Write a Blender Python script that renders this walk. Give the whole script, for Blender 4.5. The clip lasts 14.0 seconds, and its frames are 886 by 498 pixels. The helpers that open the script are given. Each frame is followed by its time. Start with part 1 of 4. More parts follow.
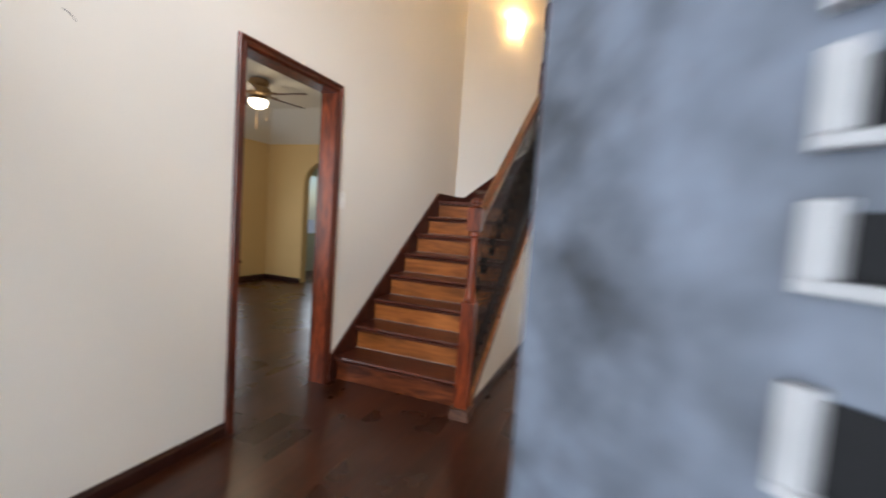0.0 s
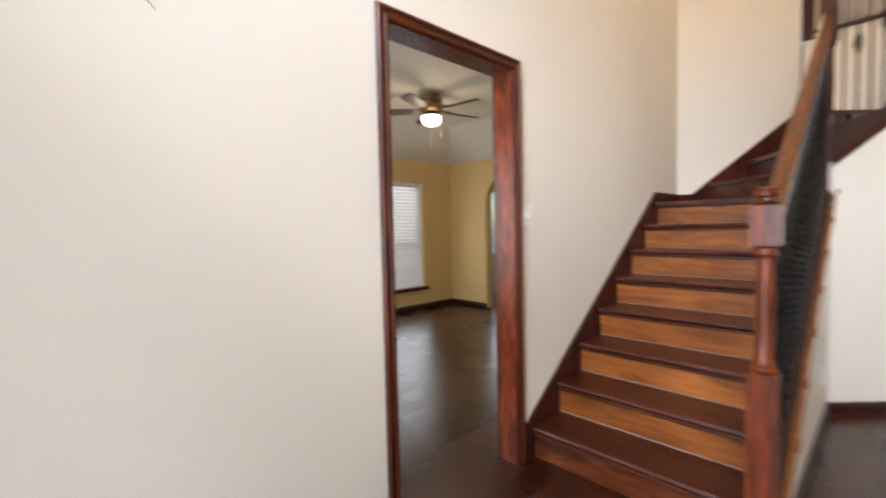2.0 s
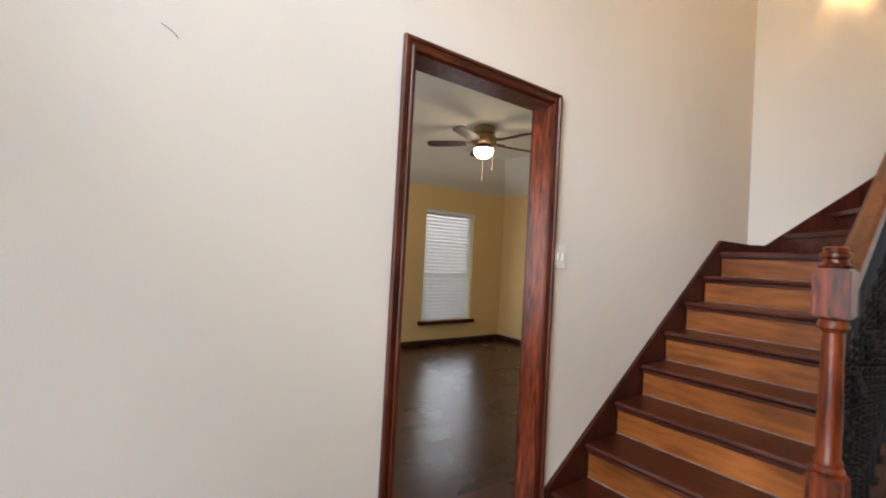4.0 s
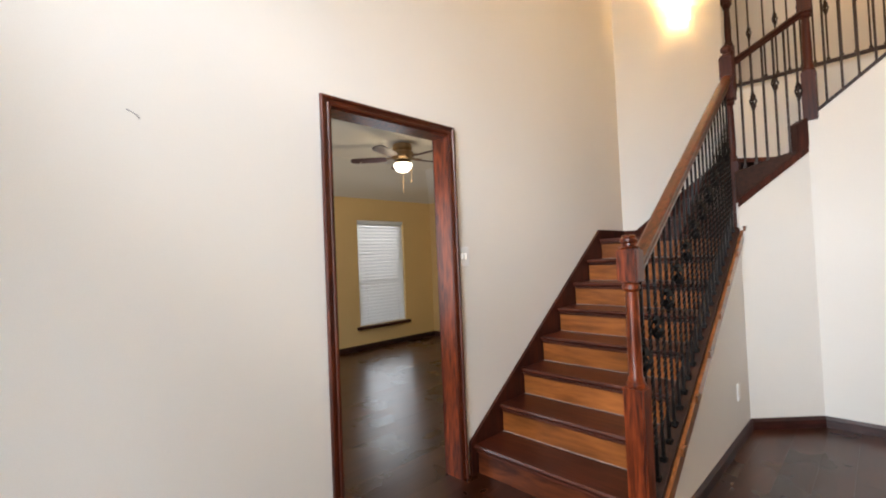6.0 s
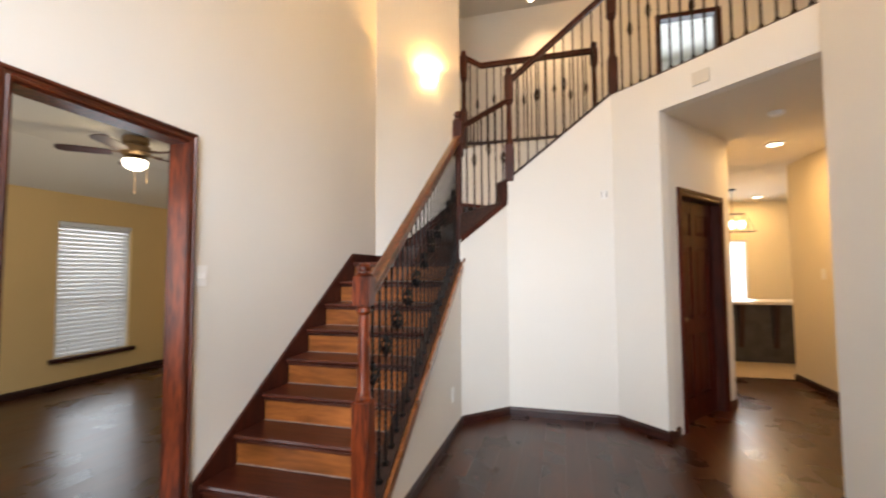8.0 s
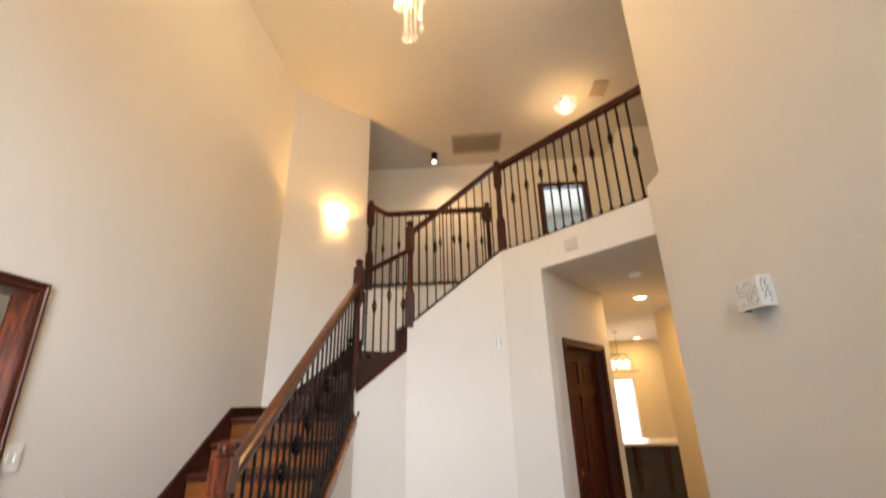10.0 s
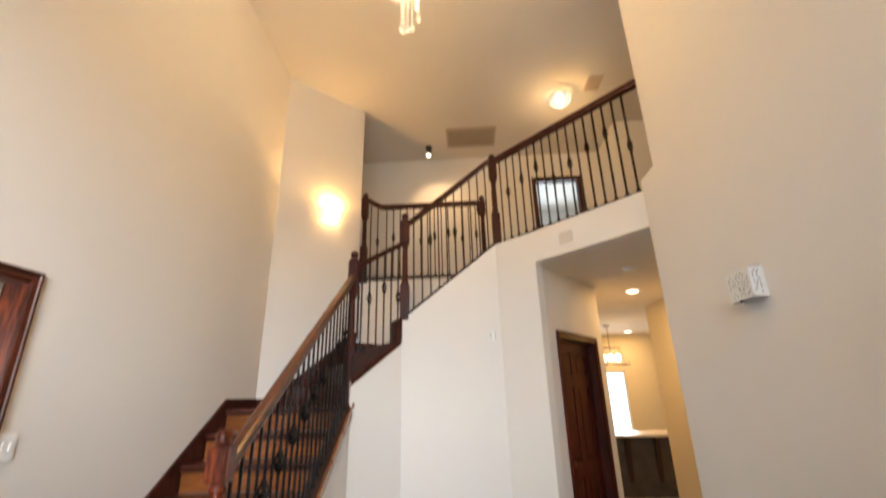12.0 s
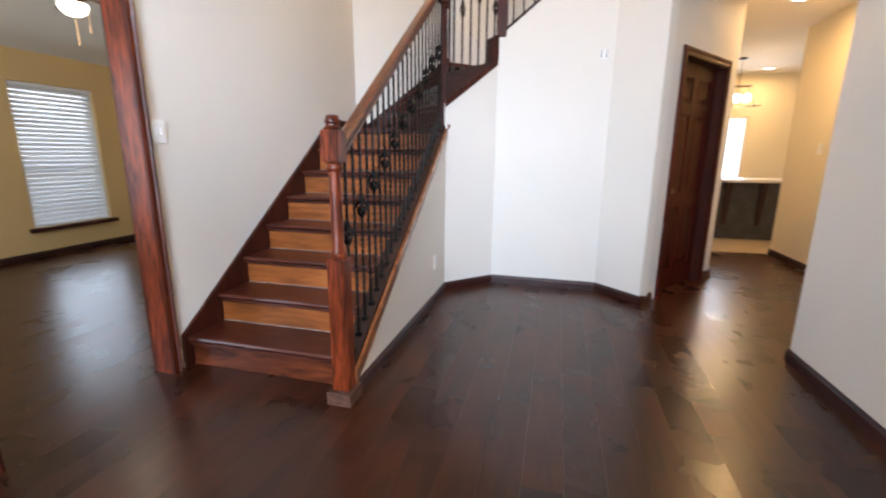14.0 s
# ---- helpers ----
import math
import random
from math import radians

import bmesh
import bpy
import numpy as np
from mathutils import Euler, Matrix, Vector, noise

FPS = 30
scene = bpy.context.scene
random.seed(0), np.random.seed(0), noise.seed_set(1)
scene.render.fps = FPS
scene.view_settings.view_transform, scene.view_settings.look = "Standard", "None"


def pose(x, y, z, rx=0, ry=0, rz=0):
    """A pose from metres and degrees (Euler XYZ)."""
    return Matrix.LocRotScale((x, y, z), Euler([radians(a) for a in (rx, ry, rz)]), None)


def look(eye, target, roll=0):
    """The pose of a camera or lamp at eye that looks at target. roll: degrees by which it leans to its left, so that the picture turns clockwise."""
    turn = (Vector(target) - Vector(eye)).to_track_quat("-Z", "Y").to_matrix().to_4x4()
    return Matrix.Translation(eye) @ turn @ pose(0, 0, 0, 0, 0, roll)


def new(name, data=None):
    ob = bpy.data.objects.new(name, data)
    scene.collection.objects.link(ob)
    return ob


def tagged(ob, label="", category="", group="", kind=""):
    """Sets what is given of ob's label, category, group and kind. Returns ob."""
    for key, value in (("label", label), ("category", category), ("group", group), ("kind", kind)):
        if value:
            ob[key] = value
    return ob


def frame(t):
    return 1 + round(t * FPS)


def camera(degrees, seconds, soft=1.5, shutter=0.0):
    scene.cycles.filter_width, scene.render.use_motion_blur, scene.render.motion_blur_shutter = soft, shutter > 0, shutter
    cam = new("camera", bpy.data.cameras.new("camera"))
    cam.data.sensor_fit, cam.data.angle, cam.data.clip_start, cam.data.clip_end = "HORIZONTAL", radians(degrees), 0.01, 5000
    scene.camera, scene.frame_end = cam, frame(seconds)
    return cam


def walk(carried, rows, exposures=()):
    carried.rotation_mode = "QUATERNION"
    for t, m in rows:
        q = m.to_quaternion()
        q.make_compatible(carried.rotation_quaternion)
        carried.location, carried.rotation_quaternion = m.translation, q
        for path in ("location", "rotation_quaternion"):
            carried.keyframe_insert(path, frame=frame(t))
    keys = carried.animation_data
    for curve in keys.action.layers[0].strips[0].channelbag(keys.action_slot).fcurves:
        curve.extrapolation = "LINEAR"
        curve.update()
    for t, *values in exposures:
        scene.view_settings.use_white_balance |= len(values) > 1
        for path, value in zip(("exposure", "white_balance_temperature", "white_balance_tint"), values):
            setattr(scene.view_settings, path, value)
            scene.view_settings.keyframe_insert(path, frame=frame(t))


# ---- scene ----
cam = camera(91.8, 14.0, 2.0, 0.5)

PATH = [
    (0, (1.922, 0.396, 1.294), (1.190, 2.252, 1.154), 4.0),
    (0.2, (1.871, 0.466, 1.281), (0.930, 2.221, 1.115), 2.9),
    (0.3, (1.842, 0.541, 1.278), (0.736, 2.193, 1.075), 3.9),
    (0.5, (1.812, 0.641, 1.285), (0.533, 2.163, 1.073), 3.3),
    (0.7, (1.778, 0.706, 1.288), (0.453, 2.196, 1.131), 3.9),
    (1, (1.755, 0.789, 1.315), (0.495, 2.336, 1.178), 3.9),
    (1.2, (1.731, 0.843, 1.308), (0.538, 2.434, 1.100), 3.1),
    (1.5, (1.608, 0.944, 1.320), (0.520, 2.616, 1.181), 3.1),
    (1.7, (1.529, 1.023, 1.331), (0.368, 2.641, 1.167), 0.4),
    (2, (1.402, 1.124, 1.319), (-0.039, 2.508, 1.220), -1.2),
    (2.2, (1.354, 1.221, 1.323), (-0.182, 2.500, 1.258), -1.3),
    (2.5, (1.341, 1.397, 1.353), (-0.304, 2.535, 1.364), 3.8),
    (2.7, (1.342, 1.458, 1.348), (-0.356, 2.513, 1.413), 3.6),
    (4.8, (1.653, 1.194, 1.353), (0.147, 2.509, 1.408), -0.4),
    (5, (1.724, 1.164, 1.366), (0.248, 2.512, 1.441), -2.3),
    (5.5, (1.855, 1.112, 1.360), (0.470, 2.553, 1.423), -4.0),
    (6, (1.890, 1.094, 1.363), (0.457, 2.487, 1.413), -2.4),
    (6.5, (1.948, 1.100, 1.365), (0.574, 2.554, 1.405), -1.3),
    (7, (1.962, 1.057, 1.388), (0.711, 2.617, 1.430), -1.5),
    (7.5, (1.999, 1.058, 1.396), (1.098, 2.842, 1.478), -0.6),
    (7.7, (2.019, 1.070, 1.389), (1.278, 2.925, 1.474), -0.4),
    (9.8, (2.199, 1.065, 1.549), (2.086, 2.987, 2.093), -1.6),
    (10, (2.192, 1.048, 1.570), (2.068, 2.925, 2.248), -1.4),
    (10.5, (2.176, 1.016, 1.639), (2.085, 2.756, 2.621), -1.8),
    (11, (2.157, 0.985, 1.652), (2.082, 2.652, 2.755), -1.7),
    (11.5, (2.147, 1.001, 1.625), (2.065, 2.746, 2.599), -1.7),
    (12, (2.167, 1.043, 1.546), (2.076, 2.930, 2.201), -1.5),
    (12.5, (2.144, 1.074, 1.439), (2.000, 3.056, 1.667), 0.1),
    (12.7, (2.129, 1.091, 1.394), (1.960, 3.084, 1.471), 0.2),
    (13, (2.093, 1.112, 1.340), (1.917, 3.098, 1.190), 0.3),
    (13.5, (2.092, 1.135, 1.288), (1.822, 3.076, 0.886), -0.1),
    (13.7, (2.102, 1.148, 1.279), (1.757, 3.069, 0.849), -0.0),
    (14, (2.104, 1.177, 1.271), (1.612, 3.066, 0.838), 0.4),
]
EXPOSURE = [(0, -0.2, 6250, 10), (0.4, 0.05, 6250, 10), (1, 0.15, 6300, 10), (2.5, 0.18, 6350, 10), (4.9, -0.25, 6300, 10), (5.6, -0.06, 6300, 10), (6.5, 0.08, 6300, 10), (7.5, 0.12, 6300, 10), (10, -0.15, 6500, 10), (11, -0.25, 6700, 10), (12, -0.15, 6400, 10), (12.6, 0.05, 6150, 10), (13.2, 0.12, 5750, 10), (14, 0.26, 5600, 10)]
walk(cam, [(t, look(e, g, r)) for t, e, g, r in PATH], EXPOSURE)

CEILZ, UPZ, SOFZ = 5.60, 3.00, 2.76   # foyer ceiling, upper floor, corridor ceiling

# ---- world, sun and large lights ----
world = bpy.data.worlds.new("sky")
scene.world = world
world.use_nodes = True
wn = world.node_tree.nodes
sky = wn.new("ShaderNodeTexSky")
sky.sky_type, sky.sun_disc = "NISHITA", False
sky.sun_elevation, sky.sun_rotation = radians(42), radians(200)
world.node_tree.links.new(sky.outputs[0], wn["Background"].inputs[0])
wn["Background"].inputs[1].default_value = 0.12
sun = new("sun", bpy.data.lights.new("sun", "SUN"))
sun.data.energy, sun.data.angle, sun.data.color = 1.2, radians(10), (1.0, 0.97, 0.92)
sun.matrix_world = look((6, -12, 12), (0, 0, 0))


def area(name, eye, target, w, h, watts, colour):
    lamp = new(name, bpy.data.lights.new(name, "AREA"))
    lamp.data.shape, lamp.data.size, lamp.data.size_y = "RECTANGLE", w, h
    lamp.data.energy, lamp.data.color = watts, colour
    lamp.matrix_world = look(eye, target)
    return lamp


def bulb(name, place, watts, colour, radius=0.05):
    lamp = new(name, bpy.data.lights.new(name, "POINT"))
    lamp.data.energy, lamp.data.color, lamp.data.shadow_soft_size = watts, colour, radius
    lamp.location = place
    return lamp


DAY = (0.86, 0.92, 0.98)
WARM = (1.0, 0.57, 0.20)
# sidelight and transom are unseen openings, added to bring daylight onto the bay
area("entry_daylight", (2.25, -1.7, 1.25), (0.5, 4.0, 1.1), 1.6, 1.8, 70, DAY)
area("unseen_sidelight_daylight", (1.05, -1.1, 1.35), (1.7, 5, 1.1), 1.5, 1.9, 115, DAY)
area("unseen_transom_daylight", (2.7, -3.5, 4.7), (1.3, 5.2, 1.3), 3.0, 2.0, 700, DAY)
area("front_window_daylight", (-3.78, 5.36, 1.15), (0, 5.2, 0.9), 0.85, 1.6, 7, DAY)
# fill lamp added for the living room; its south opening is unseen
area("south_fill", (-2.0, 0.78, 1.4), (-2.4, 5, 1.2), 1.5, 1.5, 35, DAY)
# fill lamp added beyond the arch, at an unseen hole in the wall
area("back_room_fill", (-3.92, 7.45, 1.4), (-2, 7.4, 1.2), 1.2, 1.2, 16, DAY)
area("upstairs_window_daylight", (4.4, 10.2, 4.2), (3.6, 7.9, 4.0), 1.4, 1.3, 60, (0.8, 0.9, 1.0))
area("dining_window_daylight", (5.3, 10.7, 1.5), (4.8, 7, 1.2), 0.5, 1.2, 12, DAY)
bulb("chandelier_bulb", (1.85, 3.47, 4.55), 76, WARM, 0.12)
bulb("wall_sconce_bulb", (0.514, 6.011, 3.876), 84, (1.0, 0.52, 0.15), 0.02)
bulb("crystal_lamp_bulb", (3.64, 6.22, 5.40), 36, WARM, 0.06)
# two recessed fittings, then a fill lamp added over the bar without a fitting
for place, aim, watts in (((4.28, 6.45, SOFZ - 0.03), (4.28, 6.45, 0), 20), ((5.55, 10.3, SOFZ - 0.03), (5.55, 10.3, 0), 14), ((5.0, 9.0, SOFZ - 0.03), (5.0, 9.0, 0), 14)):
    area("downlight_and_fill", place, Vector(aim) + Vector((0, 0.001, 0)), 0.12, 0.12, watts, WARM)
bulb("pendant_bulb", (4.80, 9.3, 2.02), 10, WARM, 0.05)
bulb("fan_bulb", (-2.15, 4.40, 2.36), 8, (1.0, 0.78, 0.5), 0.13)
track = new("spotlight_beam", bpy.data.lights.new("spotlight_beam", "SPOT"))
track.data.energy, track.data.color, track.data.spot_size, track.data.spot_blend, track.data.shadow_soft_size = 36, (1.0, 0.62, 0.30), radians(125), 1.0, 0.09
track.matrix_world = look((1.70, 7.30, 5.26), (1.95, 7.75, 4.3))

# ---- materials ----


def material(name, colour, rough=0.6, metal=0.0, vary=0.06, scale=3.0, fine=60.0, bump=0.05, emit=0.0, emit_colour=None, coat=0.0, spec=0.5):
    """Two scales of colour change and a fine relief over a base colour."""
    m = bpy.data.materials.new(name)
    m.use_nodes = True
    n, l = m.node_tree.nodes, m.node_tree.links
    b = n["Principled BSDF"]
    b.inputs["Roughness"].default_value, b.inputs["Metallic"].default_value = rough, metal
    b.inputs["Coat Weight"].default_value = coat
    b.inputs["Specular IOR Level"].default_value = spec
    co = n.new("ShaderNodeTexCoord")
    big, small = n.new("ShaderNodeTexNoise"), n.new("ShaderNodeTexNoise")
    big.inputs["Scale"].default_value, small.inputs["Scale"].default_value = scale, fine
    big.inputs["Detail"].default_value = 4
    l.new(co.outputs["Object"], big.inputs["Vector"])
    l.new(co.outputs["Object"], small.inputs["Vector"])
    mix = n.new("ShaderNodeMix")
    mix.data_type = "FLOAT"
    mix.inputs[0].default_value = 0.35
    l.new(big.outputs[0], mix.inputs[2])
    l.new(small.outputs[0], mix.inputs[3])
    ramp = n.new("ShaderNodeValToRGB")
    lo, hi = [c * (1 - 2 * vary) for c in colour], [min(1, c * (1 + 2 * vary)) for c in colour]
    ramp.color_ramp.elements[0].position, ramp.color_ramp.elements[1].position = 0.3, 0.7
    ramp.color_ramp.elements[0].color, ramp.color_ramp.elements[1].color = (*lo, 1), (*hi, 1)
    l.new(mix.outputs[0], ramp.inputs[0])
    l.new(ramp.outputs[0], b.inputs["Base Color"])
    if bump:
        bp = n.new("ShaderNodeBump")
        bp.inputs["Strength"].default_value, bp.inputs["Distance"].default_value = bump, 0.01
        l.new(small.outputs[0], bp.inputs["Height"])
        l.new(bp.outputs[0], b.inputs["Normal"])
    if emit:
        b.inputs["Emission Color"].default_value = (*(emit_colour or colour), 1)
        b.inputs["Emission Strength"].default_value = emit
    return m


def wood(name, dark, light, rough=0.3, stretch=(14, 1.2, 14), coat=0.3, grain=5.0, per_piece=0.25, bump=0.12, span=(0.36, 0.66)):
    """Stained wood with long grain, darker pores and a tone of its own for each piece."""
    m = bpy.data.materials.new(name)
    m.use_nodes = True
    n, l = m.node_tree.nodes, m.node_tree.links
    b = n["Principled BSDF"]
    b.inputs["Coat Weight"].default_value, b.inputs["Coat Roughness"].default_value = coat, 0.18
    co, info = n.new("ShaderNodeTexCoord"), n.new("ShaderNodeObjectInfo")
    shift = n.new("ShaderNodeVectorMath")
    shift.operation = "MULTIPLY_ADD"
    shift.inputs[1].default_value = (37, 23, 11)
    l.new(info.outputs["Random"], shift.inputs[0])
    l.new(co.outputs["Object"], shift.inputs[2])
    mp = n.new("ShaderNodeMapping")
    mp.inputs["Scale"].default_value = stretch
    l.new(shift.outputs[0], mp.inputs[0])
    g1, g2, g3 = (n.new("ShaderNodeTexNoise") for _ in range(3))
    g1.inputs["Scale"].default_value, g1.inputs["Detail"].default_value, g1.inputs["Distortion"].default_value = 1.0, 6, 1.6
    g2.inputs["Scale"].default_value, g2.inputs["Detail"].default_value = grain, 3
    g3.inputs["Scale"].default_value, g3.inputs["Detail"].default_value = 2.2, 3
    l.new(mp.outputs[0], g1.inputs["Vector"])
    l.new(mp.outputs[0], g2.inputs["Vector"])
    l.new(shift.outputs[0], g3.inputs["Vector"])
    mix = n.new("ShaderNodeMix")
    mix.data_type = "FLOAT"
    mix.inputs[0].default_value = 0.35
    l.new(g1.outputs[0], mix.inputs[2])
    l.new(g2.outputs[0], mix.inputs[3])
    ramp = n.new("ShaderNodeValToRGB")
    ramp.color_ramp.elements[0].position, ramp.color_ramp.elements[1].position = span
    ramp.color_ramp.elements[0].color, ramp.color_ramp.elements[1].color = (*dark, 1), (*light, 1)
    l.new(mix.outputs[0], ramp.inputs[0])
    tone = n.new("ShaderNodeMapRange")
    tone.inputs[3].default_value, tone.inputs[4].default_value = 1 - per_piece, 1 + per_piece
    l.new(info.outputs["Random"], tone.inputs[0])
    wear = n.new("ShaderNodeMapRange")
    wear.inputs[1].default_value, wear.inputs[2].default_value = 0.3, 0.7
    wear.inputs[3].default_value, wear.inputs[4].default_value = 0.75, 1.2
    l.new(g3.outputs[0], wear.inputs[0])
    mul = n.new("ShaderNodeMath")
    mul.operation = "MULTIPLY"
    l.new(tone.outputs[0], mul.inputs[0])
    l.new(wear.outputs[0], mul.inputs[1])
    out = n.new("ShaderNodeVectorMath")
    out.operation = "SCALE"
    l.new(ramp.outputs[0], out.inputs[0])
    l.new(mul.outputs[0], out.inputs["Scale"])
    l.new(out.outputs[0], b.inputs["Base Color"])
    rr = n.new("ShaderNodeMapRange")
    rr.inputs[3].default_value, rr.inputs[4].default_value = rough - 0.08, rough + 0.12
    l.new(g3.outputs[0], rr.inputs[0])
    l.new(rr.outputs[0], b.inputs["Roughness"])
    bp = n.new("ShaderNodeBump")
    bp.inputs["Strength"].default_value, bp.inputs["Distance"].default_value = bump, 0.004
    l.new(mix.outputs[0], bp.inputs["Height"])
    l.new(bp.outputs[0], b.inputs["Normal"])
    return m


PAINT = material("cream_wall_paint", (0.80, 0.775, 0.73), 0.7, vary=0.015, scale=0.8, fine=220, bump=0.10)
CEIL = material("ceiling_paint", (0.78, 0.74, 0.66), 0.8, vary=0.015, scale=0.7, fine=160, bump=0.12)
OCHRE = material("ochre_wall_paint", (0.74, 0.52, 0.23), 0.7, vary=0.03, scale=0.9, fine=200, bump=0.1)
SAGE = material("grey_green_wall_paint", (0.52, 0.54, 0.45), 0.7, vary=0.03, scale=0.9, fine=200, bump=0.1)
BEIGE = material("warm_beige_wall_paint", (0.77, 0.69, 0.52), 0.7, vary=0.02, scale=0.9, fine=200, bump=0.1)
TILE = material("beige_floor_tile", (0.50, 0.40, 0.28), 0.35, vary=0.06, scale=4, fine=40)
FLOOR = wood("dark_brown_plank", (0.012, 0.0031, 0.0012), (0.072, 0.0190, 0.0062), 0.27, (7, 0.9, 7), 0.12, 4, 0.13, 0.004, span=(0.22, 0.84))
FLOOR.node_tree.nodes["Principled BSDF"].inputs["Specular IOR Level"].default_value = 0.42
for node in FLOOR.node_tree.nodes:
    if node.type == "TEX_NOISE":
        node.inputs["Distortion"].default_value = 0.2
    if node.type == "MAP_RANGE" and abs(node.inputs[3].default_value - 0.75) < 0.001:
        node.inputs[3].default_value, node.inputs[4].default_value = 0.6, 1.4
CASEW = wood("dark_red_casing_stain", (0.024, 0.0035, 0.0012), (0.15, 0.027, 0.008), 0.34, (22, 22, 2.0), 0.10, 4, 0.12)
CASEY = wood("dark_red_head_casing_stain", (0.024, 0.0035, 0.0012), (0.12, 0.022, 0.007), 0.34, (22, 2.0, 22), 0.10, 4, 0.12)
UNDER = material("floor_joint", (0.030, 0.011, 0.006), 0.6)
RED = wood("red_mahogany_stain", (0.034, 0.0045, 0.0012), (0.34, 0.058, 0.0115), 0.34, (24, 24, 2.6), 0.10, 4, 0.12, span=(0.38, 0.66))
REDY = wood("red_mahogany_stain_level", (0.026, 0.005, 0.002), (0.15, 0.034, 0.010), 0.32, (22, 1.6, 22), 0.35, 4, 0.12)
DARKW = wood("dark_espresso_stain", (0.022, 0.0042, 0.0022), (0.085, 0.017, 0.008), 0.46, (20, 20, 1.6), 0.0, 4, 0.15)
DARKW.node_tree.nodes["Principled BSDF"].inputs["Specular IOR Level"].default_value = 0.3
BASEW = wood("dark_red_baseboard_stain", (0.013, 0.0035, 0.0028), (0.046, 0.011, 0.008), 0.38, (3, 3, 20), 0.06, 4, 0.15)
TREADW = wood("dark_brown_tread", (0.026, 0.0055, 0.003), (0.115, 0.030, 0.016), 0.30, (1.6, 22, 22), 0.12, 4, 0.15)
FIRSTW = wood("red_brown_first_riser", (0.036, 0.0075, 0.0025), (0.17, 0.042, 0.013), 0.34, (2.2, 12, 12), 0.12, 4, 0.1)
MAHOG = wood("dark_mahogany_stain", (0.020, 0.0022, 0.0008), (0.088, 0.0085, 0.0025), 0.42, (20, 20, 1.6), 0.0, 4, 0.12)
MAHOG.node_tree.nodes["Principled BSDF"].inputs["Specular IOR Level"].default_value = 0.2
WORNW = wood("worn_plinth_stain", (0.038, 0.013, 0.007), (0.14, 0.064, 0.038), 0.5, (8, 8, 20), 0.0, 4, 0.1)
CAULK = material("pale_worn_joint", (0.22, 0.15, 0.12), 0.6, vary=0.3, scale=12)
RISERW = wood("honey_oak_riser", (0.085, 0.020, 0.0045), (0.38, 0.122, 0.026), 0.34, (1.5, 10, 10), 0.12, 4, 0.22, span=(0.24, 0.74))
for stain in (CASEW, CASEY, RED, TREADW, FIRSTW, RISERW):
    stain.node_tree.nodes["Principled BSDF"].inputs["Specular IOR Level"].default_value = 0.36
TRIMW = wood("orange_brown_stringer", (0.10, 0.028, 0.007), (0.30, 0.10, 0.025), 0.3, (20, 1.6, 20), 0.4, 4, 0.1)
DARKM = wood("dark_matt_stain", (0.012, 0.004, 0.003), (0.045, 0.014, 0.009), 0.55, (20, 1.6, 20), 0.0, 4, 0.15)
CREAM = material("cream_plastic", (0.66, 0.62, 0.55), 0.5, vary=0.01, bump=0.0)
IRON = material("black_wrought_iron", (0.012, 0.011, 0.011), 0.45, 0.6, vary=0.1, fine=120, bump=0.1)
BRONZE = material("dark_bronze_iron", (0.024, 0.011, 0.006), 0.4, 0.5, vary=0.1, fine=120, bump=0.1)
WHITE = material("white_plastic", (0.87, 0.87, 0.86), 0.4, vary=0.01, bump=0.0)
BLIND = material("white_blind_slat", (0.85, 0.86, 0.88), 0.5, vary=0.01, bump=0.0)
METALW = material("white_lacquered_metal", (0.82, 0.82, 0.80), 0.35, 0.1, vary=0.02)
CHROME = material("polished_chrome", (0.66, 0.62, 0.56), 0.16, 1.0, vary=0.02, bump=0.0)
BRASS = material("antique_brass", (0.30, 0.20, 0.11), 0.32, 0.9, vary=0.06)
GLOW = material("lit_frosted_glass", (1.0, 0.9, 0.72), 0.4, bump=0.0, emit=7.0, emit_colour=(1.0, 0.86, 0.62))
GLOWC = material("lit_chandelier_bulb", (1.0, 0.92, 0.78), 0.4, bump=0.0, emit=22.0, emit_colour=(1.0, 0.84, 0.58))
# emission puts the bulb's glare into the pierced metal plates
GLAREMETAL = material("metal_plate_with_glare", (0.95, 0.85, 0.66), 0.5, vary=0.02, bump=0.0, emit=4.0, emit_colour=(1.0, 0.76, 0.42))
# shared by the sconce's bulb and the glowing panel added for its glare
GLOWH = material("lit_sconce_bulb_and_glare", (1.0, 0.85, 0.6), 0.4, bump=0.0, emit=25.0, emit_colour=(1.0, 0.72, 0.36))
SKYGLOW = material("bright_overcast_sky", (0.9, 0.95, 1.0), 0.9, bump=0.0, emit=2.2, emit_colour=(0.86, 0.93, 1.0))
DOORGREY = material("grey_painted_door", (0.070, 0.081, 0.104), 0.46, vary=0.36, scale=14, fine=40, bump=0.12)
FRAMEW = material("pale_grey_frame", (0.235, 0.235, 0.245), 0.5, vary=0.10, scale=14)
BLACK = material("black_opening_fill", (0.006, 0.006, 0.007), 0.6, vary=0.1, bump=0.0, spec=0.15)
SLATE = material("dark_slate_cladding", (0.045, 0.042, 0.042), 0.5, vary=0.25, scale=6, fine=50)
STONE = material("pale_stone_counter", (0.62, 0.58, 0.52), 0.3, vary=0.08, scale=9)
GRILLE = material("tan_vent_metal", (0.52, 0.43, 0.32), 0.5, vary=0.04)
# dark colour stands in for the shade inside the vents and the unlit sconce
DARKV = material("vent_and_sconce_shade", (0.06, 0.05, 0.04), 0.9)
CONC = material("concrete_path", (0.38, 0.37, 0.35), 0.85, vary=0.08, scale=2)


